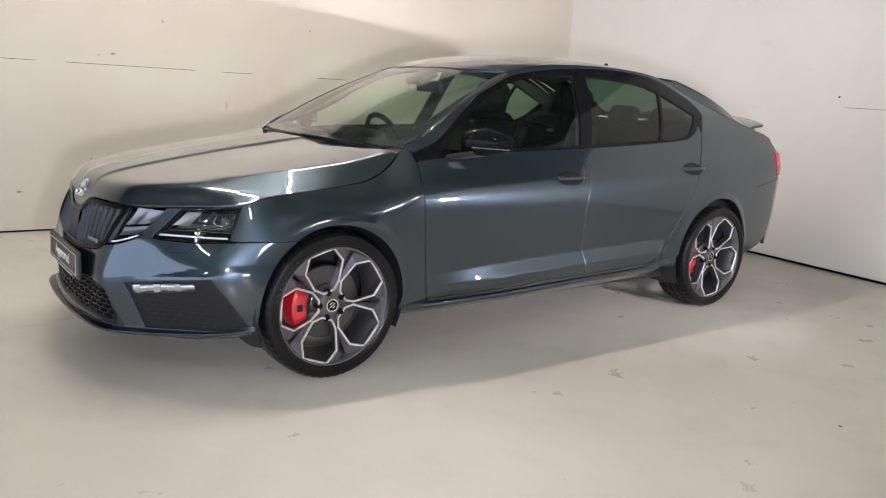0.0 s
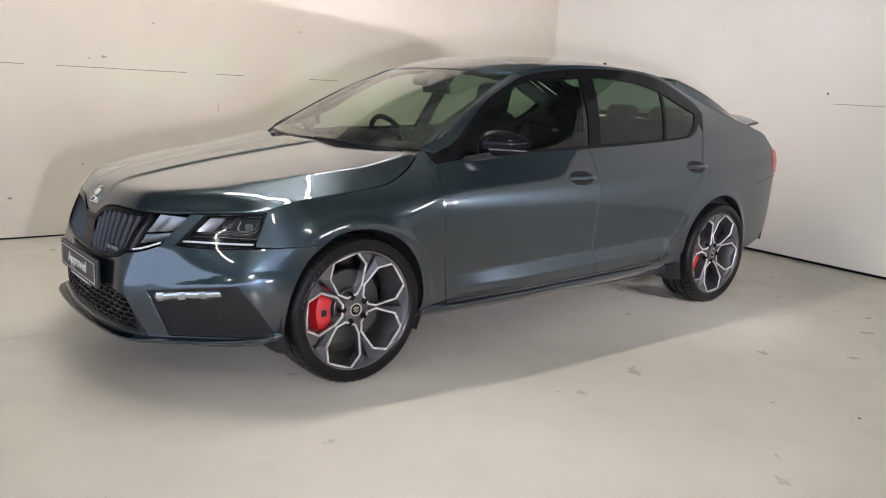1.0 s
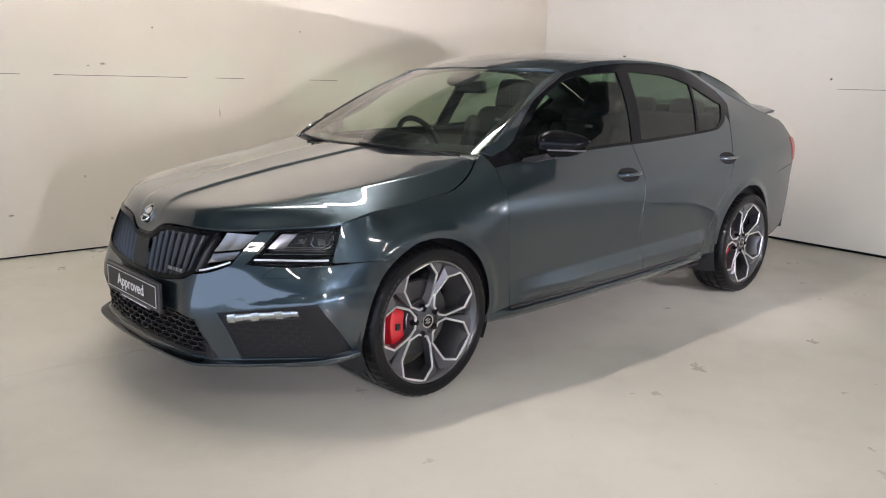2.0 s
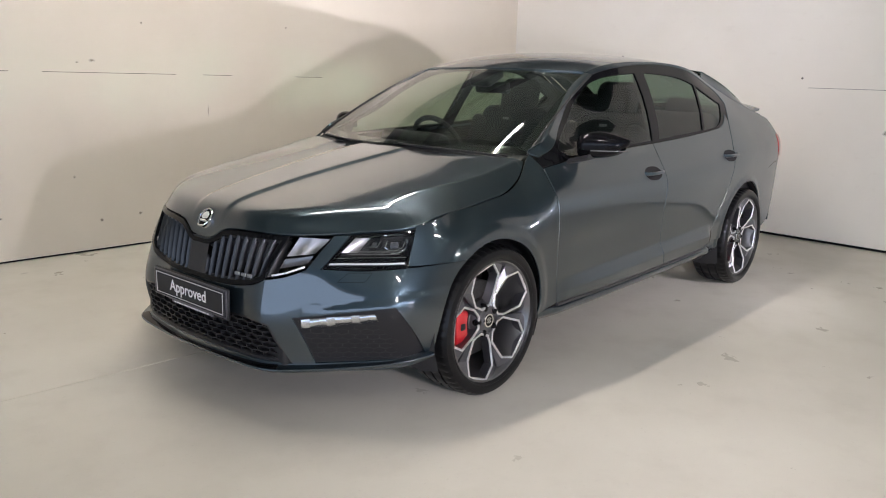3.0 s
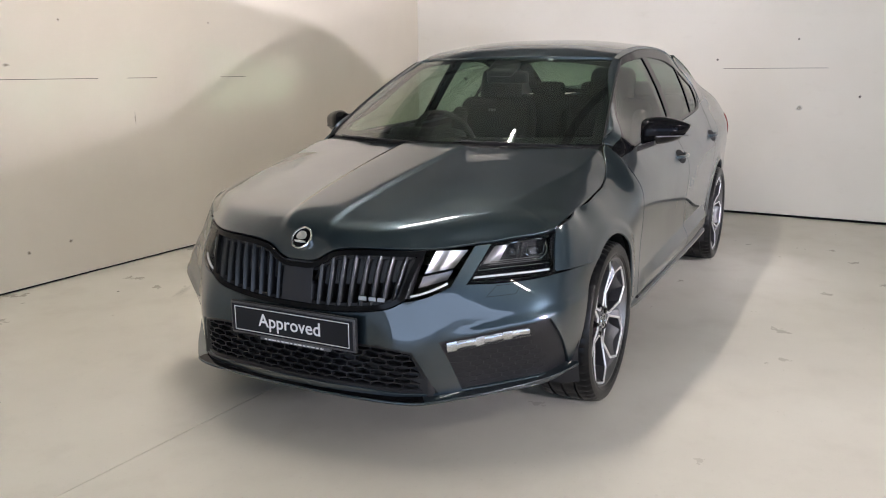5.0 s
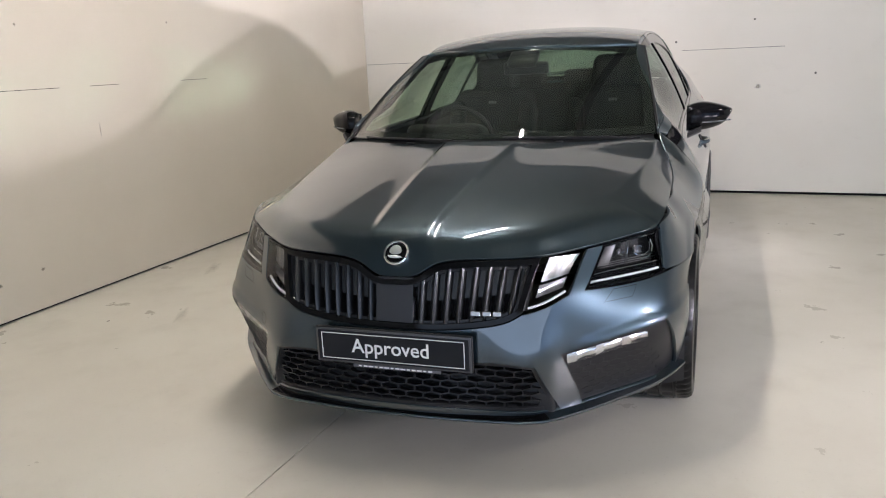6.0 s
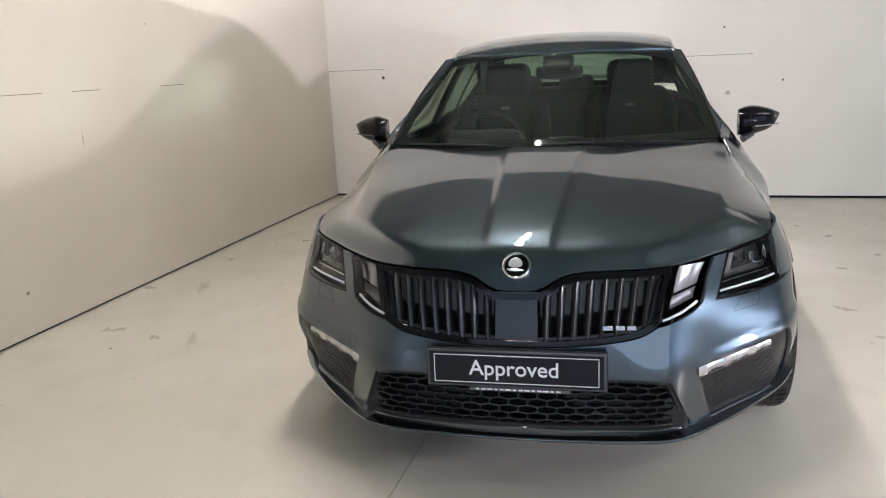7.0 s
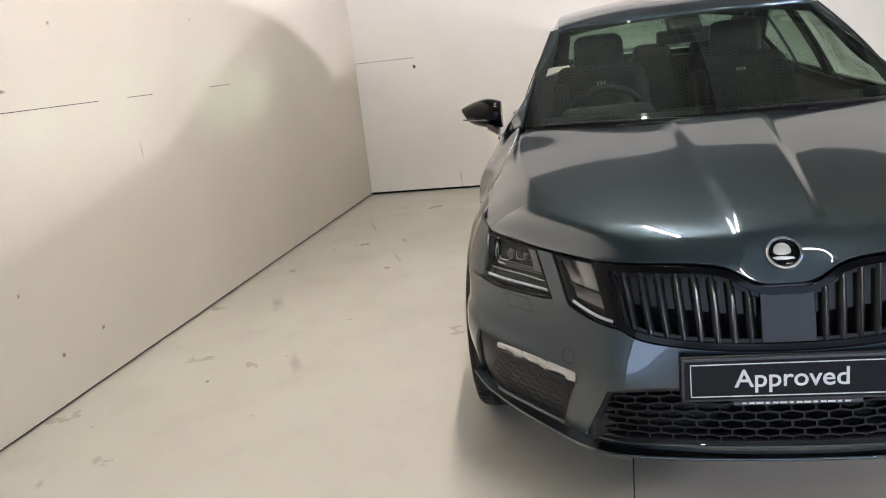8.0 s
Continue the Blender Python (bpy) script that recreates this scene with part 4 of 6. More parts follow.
# ---- the car: front end ----
def su(x, z):
    """Arc u of the point of the front at length x and height z, for the parts round the corner."""
    y = float(flank_y(np.array([x]), np.array([z]))[0])
    return (math.atan2(y, AXIS - x) * SCALE, z)


def nput(y, z, d=0.0):
    """A point of the nose at half width y (left positive) and height z, d inside the skin, and the normal."""
    u = np.array([math.copysign(nu(abs(y), z), y)])
    v = np.array([z])
    n = normals(nose, u, v, nose_out)[0]
    return Vector(nose(u, v)[0] - n * d), Vector(n)


def mirrored(poly):
    return np.array([(-u, z) for u, z in poly][::-1])


grille_low = [(0.407, 0.545), (0.375, 0.525), (0.31, 0.506), (0.20, 0.492), (0.10, 0.487), (0.0, 0.485)]
lamp = loop(nlist([(0.580, 0.595), (0.69, 0.592), (0.803, 0.604)]), nlist([(0.803, 0.604), (0.805, 0.665), (0.783, 0.736)]), nlist([(0.783, 0.736), (0.70, 0.724), (0.622, 0.715)]), nlist([(0.622, 0.715), (0.602, 0.655), (0.580, 0.595)]), ds=0.012)
inner_lamp = loop(nlist([(0.407, 0.546), (0.47, 0.560), (0.533, 0.591)]), nlist([(0.533, 0.591), (0.552, 0.650), (0.573, 0.711)]), nlist([(0.573, 0.711), (0.50, 0.706), (0.450, 0.703)]), nlist([(0.450, 0.703), (0.427, 0.63), (0.407, 0.546)]), ds=0.012)

# bumper skin
seam = [su(*ARCH_F[0]), su(-0.26, 0.606), su(-0.34, 0.606)] + nlist([(0.803, 0.602)])
arch_low = [su(0.003 + 0.336 * math.cos(radians(a)), 0.325 + 0.336 * math.sin(radians(a))) for a in np.linspace(123, 196, 9)]
low_edge = nlist([(0.80, 0.213), (0.72, 0.200), (0.60, 0.198), (0.50, 0.206), (0.30, 0.215), (0.0, 0.216)])
half_top = [seam, nlist([(0.803, 0.602), (0.69, 0.590), (0.578, 0.593)]), nlist([(0.578, 0.593), (0.600, 0.655), (0.619, 0.714)]), nlist([(0.619, 0.714), (0.577, 0.711)]), nlist([(0.577, 0.711), (0.556, 0.650), (0.536, 0.589)]), nlist([(0.536, 0.589), (0.47, 0.557), (0.407, 0.543)]), nlist(grille_low)]
chain = []
for s in half_top:
    q = [tuple(p) for p in spline(s, 0.016)]
    chain += q if not chain else q[1:]
down = [tuple(p) for p in spline(arch_low, 0.016)]
low = [tuple(p) for p in spline([down[-1]] + low_edge, 0.02)]
left_side = low[1:][::-1] + down[::-1] + chain[1:]
left_side = left_side[:-1] + [(0.0, left_side[-1][1])]
bumper = np.array(left_side + [(-u, z) for u, z in left_side[1:-1][::-1]])
mouth_l = [(0.0, 0.390), (0.25, 0.389), (0.41, 0.388), (0.447, 0.381)]
mouth = loop(nlist([(-y, z) for y, z in mouth_l[::-1]] + mouth_l[1:]), nlist([(0.447, 0.381), (0.485, 0.29), (0.512, 0.228)]), nlist([(0.512, 0.228), (0.30, 0.238), (0.0, 0.242), (-0.30, 0.238), (-0.512, 0.228)]), nlist([(-0.512, 0.228), (-0.485, 0.29), (-0.447, 0.381)]), ds=0.02)
fog_hole = loop(nlist([(0.518, 0.409), (0.60, 0.424), (0.70, 0.444), (0.812, 0.466)]), nlist([(0.812, 0.466), (0.835, 0.36), (0.836, 0.252)]), nlist([(0.836, 0.252), (0.70, 0.236), (0.573, 0.230)]), nlist([(0.573, 0.230), (0.550, 0.32), (0.518, 0.409)]), ds=0.016)
sheet("front_bumper", nose, bumper, PAINT, car, nose_out, holes=(mouth, fog_hole, mirrored(fog_hole)), gap=0.0016, step=0.014, lip=0.018, label="front bumper with angular side blades")


def swept(points_fn, section, n):
    """A skin of n steps; points_fn(k) gives place, outward and up vectors; section is a loop of (out, up)."""
    bm = bmesh.new()
    rows = []
    for k in range(n):
        p, o, w = points_fn(k)
        rows.append([bm.verts.new(p + o * a + w * b) for a, b in section])
    m = len(section)
    for r0, r1 in zip(rows, rows[1:]):
        for i in range(m):
            bm.faces.new((r0[i], r0[(i + 1) % m], r1[(i + 1) % m], r1[i]))
    bm.faces.new(rows[0])
    bm.faces.new(rows[-1])
    return bm


lip_line = spline([(-0.874, 0.0, 0.206), (-0.870, 0.16, 0.206), (-0.856, 0.33, 0.206), (-0.818, 0.475, 0.206), (-0.75, 0.552, 0.207), (-0.655, 0.640, 0.211), (-0.54, 0.738, 0.219), (-0.425, 0.828, 0.236), (-0.35, 0.868, 0.252)], 0.02)


def lip_frames(pts):
    def at(k):
        p = Vector((pts[k][0], -pts[k][1], pts[k][2]))
        a, b = pts[max(0, k - 1)], pts[min(len(pts) - 1, k + 1)]
        d = Vector((b[0] - a[0], -(b[1] - a[1]), 0)).normalized()
        o = Vector((d.y, -d.x, 0))
        if o.dot(Vector((-1, -0.6 if p.y < 0 else 0.6, 0))) < 0:
            o = -o
        return p, o, Vector((0, 0, 1))
    return at


full = np.concatenate([(lip_line * (1, -1, 1))[::-1], lip_line[1:]])
mid = [i for i, p in enumerate(full) if abs(p[1]) < 0.50]
lip_section = [(0.0, 0.0), (0.003, 0.004), (0.002, 0.010), (-0.012, 0.015), (-0.075, 0.022), (-0.14, 0.018), (-0.14, -0.012), (-0.06, -0.016), (-0.010, -0.006)]
part("splitter", swept(lip_frames(full[mid[0]:mid[-1] + 1]), lip_section, len(mid)), GLOSSBLACK, car, "gloss black front splitter", 60)
for pts in (full[:mid[0] + 1], full[mid[-1]:]):
    part("bumper_lip", swept(lip_frames(pts), lip_section, len(pts)), PAINT, car, "painted lower bumper lip", 60)
part("splitter_edge", swept(lip_frames(full[mid[0]:mid[-1] + 1]), [(0.0035, 0.002), (0.006, 0.004), (0.006, 0.009), (0.003, 0.011)], len(mid)), PAINT, car, "thin painted edge of the splitter", 60)

# radiator grille
outer_half = nlist([(0.450, 0.703), (0.427, 0.63), (0.408, 0.548)])
top_run = nlist([(y, z - 0.004) for y, z in front_edge if y < 0.44] + [(0.450, 0.703)])
low_run = nlist([(y, z + 0.003) for y, z in grille_low])
left_out = [tuple(p) for p in spline(top_run, 0.014)] + [tuple(p) for p in spline(outer_half, 0.014)][1:] + [tuple(p) for p in spline(low_run, 0.014)][1:]
grille_out = np.array(left_out + [(-u, z) for u, z in left_out[1:-1][::-1]])
grille_in = shrink(grille_out, 0.017)
grille = sheet("radiator_grille", nose, grille_out, GLOSSBLACK, car, nose_out, holes=(grille_in,), step=0.02, gap=0.001, lip=0.05, sink=-0.002, label="gloss black grille surround")
sheet("grille_back", nose, grille_in, VOID, grille, nose_out, step=0.05, sink=0.055, lip=0.0)
sheet("grille_liner", nose, grille_in, SATIN, grille, nose_out, holes=(shrink(grille_in, 0.008),), step=0.03, sink=0.012, lip=0.03)
TOP_Z = curve([y for y, z in front_edge if y < 0.46], [z for y, z in front_edge if y < 0.46])
LOW_Z = curve([y for y, z in grille_low[::-1]], [z for y, z in grille_low[::-1]])


def slat_bm(y0, s):
    """One upright grille bar that leans outwards to its top."""
    bm = bmesh.new()
    lean = 0.026 * (y0 / 0.4) ** 1.2
    zb = float(LOW_Z(min(0.40, y0))) + 0.014
    rows = []
    for k in range(9):
        f = k / 8
        y = y0 + lean * f
        zt = float(TOP_Z(min(0.44, y0 + lean))) - 0.017
        z = zb + (zt - zb) * f
        p, n = nput(y, z, 0.010)
        p.y *= s
        n = Vector((n.x, n.y * s, n.z))
        t = Vector((-n.y, n.x, 0)).normalized() * s
        wide = 0.0125
        rows.append([bm.verts.new(p + t * a + n * b) for a, b in ((-wide * 0.8, -0.040), (-wide, -0.012), (-wide * 0.5, 0.0), (0, 0.0040), (wide * 0.5, 0.0), (wide, -0.012), (wide * 0.8, -0.040))])
    for r0, r1 in zip(rows, rows[1:]):
        for i in range(6):
            bm.faces.new((r0[i], r0[i + 1], r1[i + 1], r1[i]))
    bm.faces.new(rows[0])
    bm.faces.new(rows[-1])
    return bm


BLANK = grain("grille_blank", (0.012, 0.012, 0.013), 0.5, 500, 0.05)
for m in (False, True):
    upper = nlist([(0.070, 0.575), (0.16, 0.582), (0.27, 0.594), (0.408, 0.612)]) + nlist([(0.420, 0.650), (0.426, 0.684)]) + nlist([(y, float(TOP_Z(y)) - 0.020) for y in (0.36, 0.28, 0.20, 0.13, 0.10, 0.070)])
    sheet("grille_blank", nose, np.array(upper), BLANK, grille, nose_out, step=0.03, sink=0.026, lip=0.004, mirror=m, label="closed dark upper half behind the bars")
for k in range(9):
    for s in (1, -1):
        part("slat", slat_bm(0.086 + 0.0405 * k, s), SLAT, grille, "", 45)
block = loop(nlist([(-0.062, 0.508), (0.062, 0.508)]), nlist([(0.062, 0.508), (0.062, 0.646)]), nlist([(0.062, 0.646), (-0.062, 0.646)]), nlist([(-0.062, 0.646), (-0.062, 0.508)]), ds=0.02)
sheet("sensor_cover", nose, block, COVER, grille, nose_out, step=0.03, sink=0.004, lip=0.03, label="smooth black sensor cover")
for y, w in ((0.285, 0.030), (0.320, 0.026), (0.352, 0.026)):
    p, n = nput(y - 0.02, 0.545, -0.002)
    m = n.to_track_quat("X", "Z").to_matrix().to_4x4()
    bm = box(bmesh.new(), (0.006, w, 0.014), Matrix.Translation(p) @ m, 0.0015, 1)
    part("grille_badge", bm, BADGEMETAL, grille, "chrome model badge as plain blocks")

# honeycomb of the lower air intake
def honeycomb(poly, cw, ch, depth, wall, sink, mirror_y=False):
    bm = bmesh.new()
    lo, hi = poly.min(0), poly.max(0)
    rows = int((hi[1] - lo[1]) / ch) + 2
    cols = int((hi[0] - lo[0]) / cw) + 2
    for j in range(rows):
        for i in range(cols):
            cx, cz = lo[0] + (i + 0.5 * (j % 2)) * cw, lo[1] + j * ch
            hexa = np.array([(cx + a * cw, cz + b * ch) for a, b in ((0.5, 0.36), (0, 0.64), (-0.5, 0.36), (-0.5, -0.36), (0, -0.64), (0.5, -0.36))])
            if not inside(np.array([cx]), np.array([cz]), poly)[0]:
                continue
            inn = np.array([(cx + (x - cx) * (1 - wall / cw * 2), cz + (z - cz) * (1 - wall / ch * 2)) for x, z in hexa])
            hexa = np.clip(hexa, lo, hi)
            inn = np.clip(inn, lo, hi)
            allp = np.concatenate([hexa, inn])
            p = nose(allp[:, 0], allp[:, 1])
            n = normals(nose, allp[:, 0], allp[:, 1], nose_out)
            if mirror_y:
                p, n = p * (1, -1, 1), n * (1, -1, 1)
            front_v = [bm.verts.new(q) for q in p - n * sink]
            back_v = [bm.verts.new(q) for q in (p - n * (sink + depth))[6:]]
            for k in range(6):
                k2 = (k + 1) % 6
                bm.faces.new((front_v[k], front_v[k2], front_v[6 + k2], front_v[6 + k]))
                bm.faces.new((front_v[6 + k], front_v[6 + k2], back_v[k2], back_v[k]))
    bmesh.ops.remove_doubles(bm, verts=bm.verts, dist=0.0004)
    return bm


intake = sheet("lower_intake", nose, mouth, SATIN, car, nose_out, holes=(shrink(mouth, 0.009),), step=0.03, sink=0.008, lip=0.05, label="black lower air intake with honeycomb mesh")
sheet("intake_back", nose, mouth, VOID, intake, nose_out, step=0.05, sink=0.075, lip=0.0)
part("honeycomb", honeycomb(shrink(mouth, 0.004), 0.056, 0.0205, 0.022, 0.0022, 0.016), SATIN, intake, "", 40)
radiator = bmesh.new()
for k in range(5):
    box(radiator, (0.006, 0.045, 0.010), nput(0.245, 0.275 + 0.022 * k, 0.045)[0], 0.002, 1)
part("radiator_pipe", radiator, SILVER, intake, "bright cooler pipes behind the mesh")

# fog lamps
fog = loop(nlist([(0.533, 0.400), (0.64, 0.420), (0.758, 0.438)]), nlist([(0.758, 0.438), (0.766, 0.420), (0.769, 0.405)]), nlist([(0.769, 0.405), (0.65, 0.383), (0.542, 0.364)]), nlist([(0.542, 0.364), (0.533, 0.400)]), ds=0.014)
fog_low = loop(nlist([(0.547, 0.352), (0.65, 0.370), (0.770, 0.392)]), nlist([(0.770, 0.392), (0.790, 0.305), (0.797, 0.258)]), nlist([(0.797, 0.258), (0.68, 0.244), (0.580, 0.238)]), nlist([(0.580, 0.238), (0.547, 0.352)]), ds=0.016)
for m in (False, True):
    s = -1 if m else 1
    unit = sheet("fog_lamp_bezel", nose, shrink(fog_hole, -0.004), SATIN, car, nose_out, holes=(shrink(fog, 0.001),), step=0.025, sink=0.014, lip=0.03, mirror=m, label="black bumper insert around the fog lamp")
    sheet("fog_lens", nose, fog, CLEAR, unit, nose_out, step=0.03, sink=0.012, lip=0.006, mirror=m, label="clear fog lamp lens")
    sheet("fog_back", nose, shrink(fog, -0.003), PLASTIC, unit, nose_out, step=0.03, sink=0.045, lip=0.0, mirror=m)
    part("insert_mesh", honeycomb(fog_low, 0.046, 0.020, 0.003, 0.0016, 0.0125, m), PLASTIC, unit, "", 40)
    for k in range(9):
        y0, y1 = 0.541 + 0.0247 * k, 0.541 + 0.0247 * (k + 1) - 0.0006
        cup = bmesh.new()
        rows = []
        for i in range(7):
            f = i / 6
            row = []
            for j in range(6):
                g = j / 5
                y = y0 + (y1 - y0) * f
                zlo, zhi = 0.367 + (y - 0.546) * 0.182, 0.401 + (y - 0.546) * 0.169
                p, n = nput(y, zlo + (zhi - zlo) * g, 0.012 + 0.0035 * (f if k % 2 else 1 - f) + 0.006 * (g - 0.5) ** 2 * (4 if k % 3 else 1.5))
                p.y *= s
                row.append(cup.verts.new(p))
            rows.append(row)
        for r0, r1 in zip(rows, rows[1:]):
            for j in range(5):
                cup.faces.new((r0[j], r0[j + 1], r1[j + 1], r1[j]))
        part("reflector", cup, FOGSILVER, unit, "bright faceted reflector", 60)


# headlamps
def facet(points, s, depths):
    bm = bmesh.new()
    vs = []
    for (y, z), d in zip(points, depths):
        p, _ = nput(y, z, d)
        vs.append(bm.verts.new((p.x, p.y * s, p.z)))
    bm.faces.new(vs)
    return bm


def fluted(points, s, d0, depth, flutes, bands):
    """A reflector of upright flutes over four corners (low inner, low outer, top outer, top inner)."""
    bm = bmesh.new()
    a, b, c, d = (np.array(p) for p in points)
    cols, rows_n = flutes * 5 + 1, bands * 4 + 1
    grid = []
    for j in range(rows_n):
        g = j / (rows_n - 1)
        row = []
        for i in range(cols):
            f = i / (cols - 1)
            y, z = (a * (1 - f) + b * f) * (1 - g) + (d * (1 - f) + c * f) * g
            swell = abs(math.sin(math.pi * f * flutes)) * 0.7 + abs(math.sin(math.pi * g * bands)) * 0.6
            p, _ = nput(float(y), float(z), d0 + 0.014 * f + depth * swell)
            row.append(bm.verts.new((p.x, p.y * s, p.z)))
        grid.append(row)
    for r0, r1 in zip(grid, grid[1:]):
        for i in range(cols - 1):
            bm.faces.new((r0[i], r0[i + 1], r1[i + 1], r1[i]))
    return bm


def run(points, s, d, r, sides=6):
    return tube([(q.x, q.y * s, q.z) for q in (nput(y, z, d)[0] for y, z in spline(points, 0.02))], r, sides)


for m in (False, True):
    s = -1 if m else 1
    unit = sheet("headlamp", nose, lamp, GLOSSBLACK, car, nose_out, holes=(shrink(lamp, 0.006),), step=0.02, gap=0.001, sink=0.001, lip=0.07, mirror=m, label="clear headlamp with projector and light bar, unlit")
    sheet("lens_cover", nose, shrink(lamp, 0.003), CLEAR, unit, nose_out, step=0.03, sink=0.0005, lip=0.004, mirror=m, label="clear lens cover")
    sheet("lamp_back", nose, lamp, PLASTIC, unit, nose_out, step=0.03, sink=0.068, lip=0.0, mirror=m)
    sheet("lamp_shelf", nose, loop(nlist([(0.590, 0.605), (0.792, 0.613)]), nlist([(0.792, 0.613), (0.792, 0.647)]), nlist([(0.792, 0.647), (0.612, 0.643)]), nlist([(0.612, 0.643), (0.590, 0.605)])), GLOSSBLACK, unit, nose_out, step=0.03, sink=0.026, lip=0.02, mirror=m)
    part("light_bar", run([(0.592, 0.614), (0.68, 0.617), (0.790, 0.622)], s, 0.016, 0.0038), LEDWHITE, unit, "white light guide along the lower edge")
    part("light_bar", run([(0.600, 0.635), (0.68, 0.640), (0.786, 0.643)], s, 0.022, 0.002), CHROME, unit, "thin bright trim line")
    part("reflector", fluted([(0.612, 0.655), (0.655, 0.659), (0.672, 0.711), (0.634, 0.709)], s, 0.020, 0.005, 1, 1), DARKALLOY, unit, "bright angled reflector")
    for y, z, w, h in ((0.690, 0.689, 0.022, 0.020), (0.744, 0.686, 0.036, 0.030)):
        p, n = nput(y, z, 0.036)
        m = Matrix.Translation((p.x, p.y * s, p.z)) @ Vector((n.x, n.y * s, n.z)).to_track_quat("Z", "Y").to_matrix().to_4x4()
        part("projector", box(bmesh.new(), (w, h, 0.016), m, 0.005, 3), CLEAR, unit, "glass projector lens")
        part("projector_bowl", box(bmesh.new(), (w * 0.8, h * 0.8, 0.010), m @ Matrix.Translation((0, 0, -0.014)), 0.004, 2), ALLOY, unit, "dark projector bowl")
        part("projector_ring", run([(y - w * 0.62, z + h * 0.45), (y - w * 0.55, z - h * 0.5), (y, z - h * 0.62), (y + w * 0.55, z - h * 0.5), (y + w * 0.62, z + h * 0.45)], s, 0.026, 0.0018), CHROME, unit, "bright bracket round the projector")
    for k in range(3):
        part("fin", run([(0.628 + 0.004 * k, 0.651 + 0.0055 * k), (0.70, 0.6535 + 0.0055 * k), (0.768, 0.655 + 0.0055 * k)], s, 0.030, 0.0014), DARKALLOY, unit)
    part("brow", run([(0.660, 0.713), (0.72, 0.722), (0.774, 0.723)], s, 0.024, 0.0035), CHROME, unit, "bright trim over the projectors")
    part("trim_bracket", run([(0.768, 0.707), (0.776, 0.685), (0.770, 0.663), (0.742, 0.657)], s, 0.026, 0.003), CHROME, unit)
    part("divider", facet([(0.700, 0.650), (0.712, 0.650), (0.712, 0.717), (0.700, 0.717)], s, (0.03, 0.045, 0.045, 0.03)), SATIN, unit)

    unit = sheet("inner_headlamp", nose, inner_lamp, GLOSSBLACK, car, nose_out, holes=(shrink(inner_lamp, 0.006),), step=0.02, gap=0.001, sink=0.001, lip=0.06, mirror=m, label="slanted inner headlamp with bright reflector, unlit")
    sheet("lens_cover", nose, shrink(inner_lamp, 0.003), CLEAR, unit, nose_out, step=0.03, sink=0.0005, lip=0.004, mirror=m, label="clear lens cover")
    sheet("lamp_back", nose, inner_lamp, PLASTIC, unit, nose_out, step=0.03, sink=0.058, lip=0.0, mirror=m)
    sheet("inner_panel", nose, loop(nlist([(0.416, 0.555), (0.438, 0.562)]), nlist([(0.438, 0.562), (0.470, 0.705)]), nlist([(0.470, 0.705), (0.450, 0.705)]), nlist([(0.450, 0.705), (0.416, 0.555)])), GLOSSBLACK, unit, nose_out, step=0.03, sink=0.016, lip=0.02, mirror=m)
    part("reflector", fluted([(0.457, 0.634), (0.538, 0.652), (0.566, 0.703), (0.477, 0.703)], s, 0.012, 0.006, 2, 1), FACET, unit, "bright upper reflector")
    part("reflector", fluted([(0.446, 0.590), (0.528, 0.614), (0.537, 0.645), (0.455, 0.626)], s, 0.015, 0.006, 1, 1), ALLOY, unit, "dark lower reflector")
    part("light_bar", run([(0.424, 0.561), (0.475, 0.575), (0.528, 0.601)], s, 0.012, 0.0042), LEDWHITE, unit, "white light guide along the lower edge")

# washer covers, towing eye cap
def groove(name, outline, m):
    sheet(name, nose, outline, VOID, car, nose_out, holes=(shrink(outline, 0.0016),), step=0.02, sink=-0.0007, lip=0.0, mirror=m)


washer = loop(nlist([(0.632, 0.548), (0.712, 0.552)]), nlist([(0.712, 0.552), (0.722, 0.585)]), nlist([(0.722, 0.585), (0.655, 0.583)]), nlist([(0.655, 0.583), (0.632, 0.548)]), ds=0.01)
groove("washer_cover", washer, False)
groove("washer_cover", washer, True)
cx, cz = nu(0.545, 0.450), 0.450
groove("towing_cap", np.array([(cx + 0.021 * math.cos(a), cz + 0.021 * math.sin(a)) for a in np.linspace(0, math.tau, 25)[:-1]]), True)

# number plate holder with a dealer plate
plate = part("plate_holder", box(bmesh.new(), (0.010, 0.535, 0.122), (-0.8555, 0, 0.4265), 0.004), PLASTIC, car, "grey-edged plate holder")
part("plate_rim", box(bmesh.new(), (0.006, 0.528, 0.115), (-0.8625, 0, 0.4265), 0.003, 2), grain("plate_rim", (0.055, 0.055, 0.06), 0.35, 100, 0.02), plate, "dark grey plate rim")
part("plate_face", box(bmesh.new(), (0.004, 0.514, 0.103), (-0.8655, 0, 0.4265), 0.0012, 1), PLATEBLACK, plate, "black dealer plate")
for y, z, w, h in ((0, 0.4265 + 0.0425, 0.486, 0.0024), (0, 0.4265 - 0.0425, 0.486, 0.0024), (0.242, 0.4265, 0.0024, 0.0874), (-0.242, 0.4265, 0.0024, 0.0874)):
    part("border_line", box(bmesh.new(), (0.0014, w, h), (-0.8680, y, z)), WHITE, plate, "white border line", None)


def lettering(text, size, m, mat, parent, name):
    data = bpy.data.curves.new(name, "FONT")
    data.offset = 0.0006
    data.body, data.size, data.extrude, data.align_x, data.align_y, data.resolution_u = text, size, 0.0006, "CENTER", "CENTER", 4
    tmp = bpy.data.objects.new(name, data)
    scene.collection.objects.link(tmp)
    mesh = bpy.data.meshes.new_from_object(tmp.evaluated_get(bpy.context.evaluated_depsgraph_get()))
    bpy.data.objects.remove(tmp)
    mesh.materials.clear()
    mesh.transform(m)
    return link_mesh(name, mesh, mat, parent, "white lettering Approved")


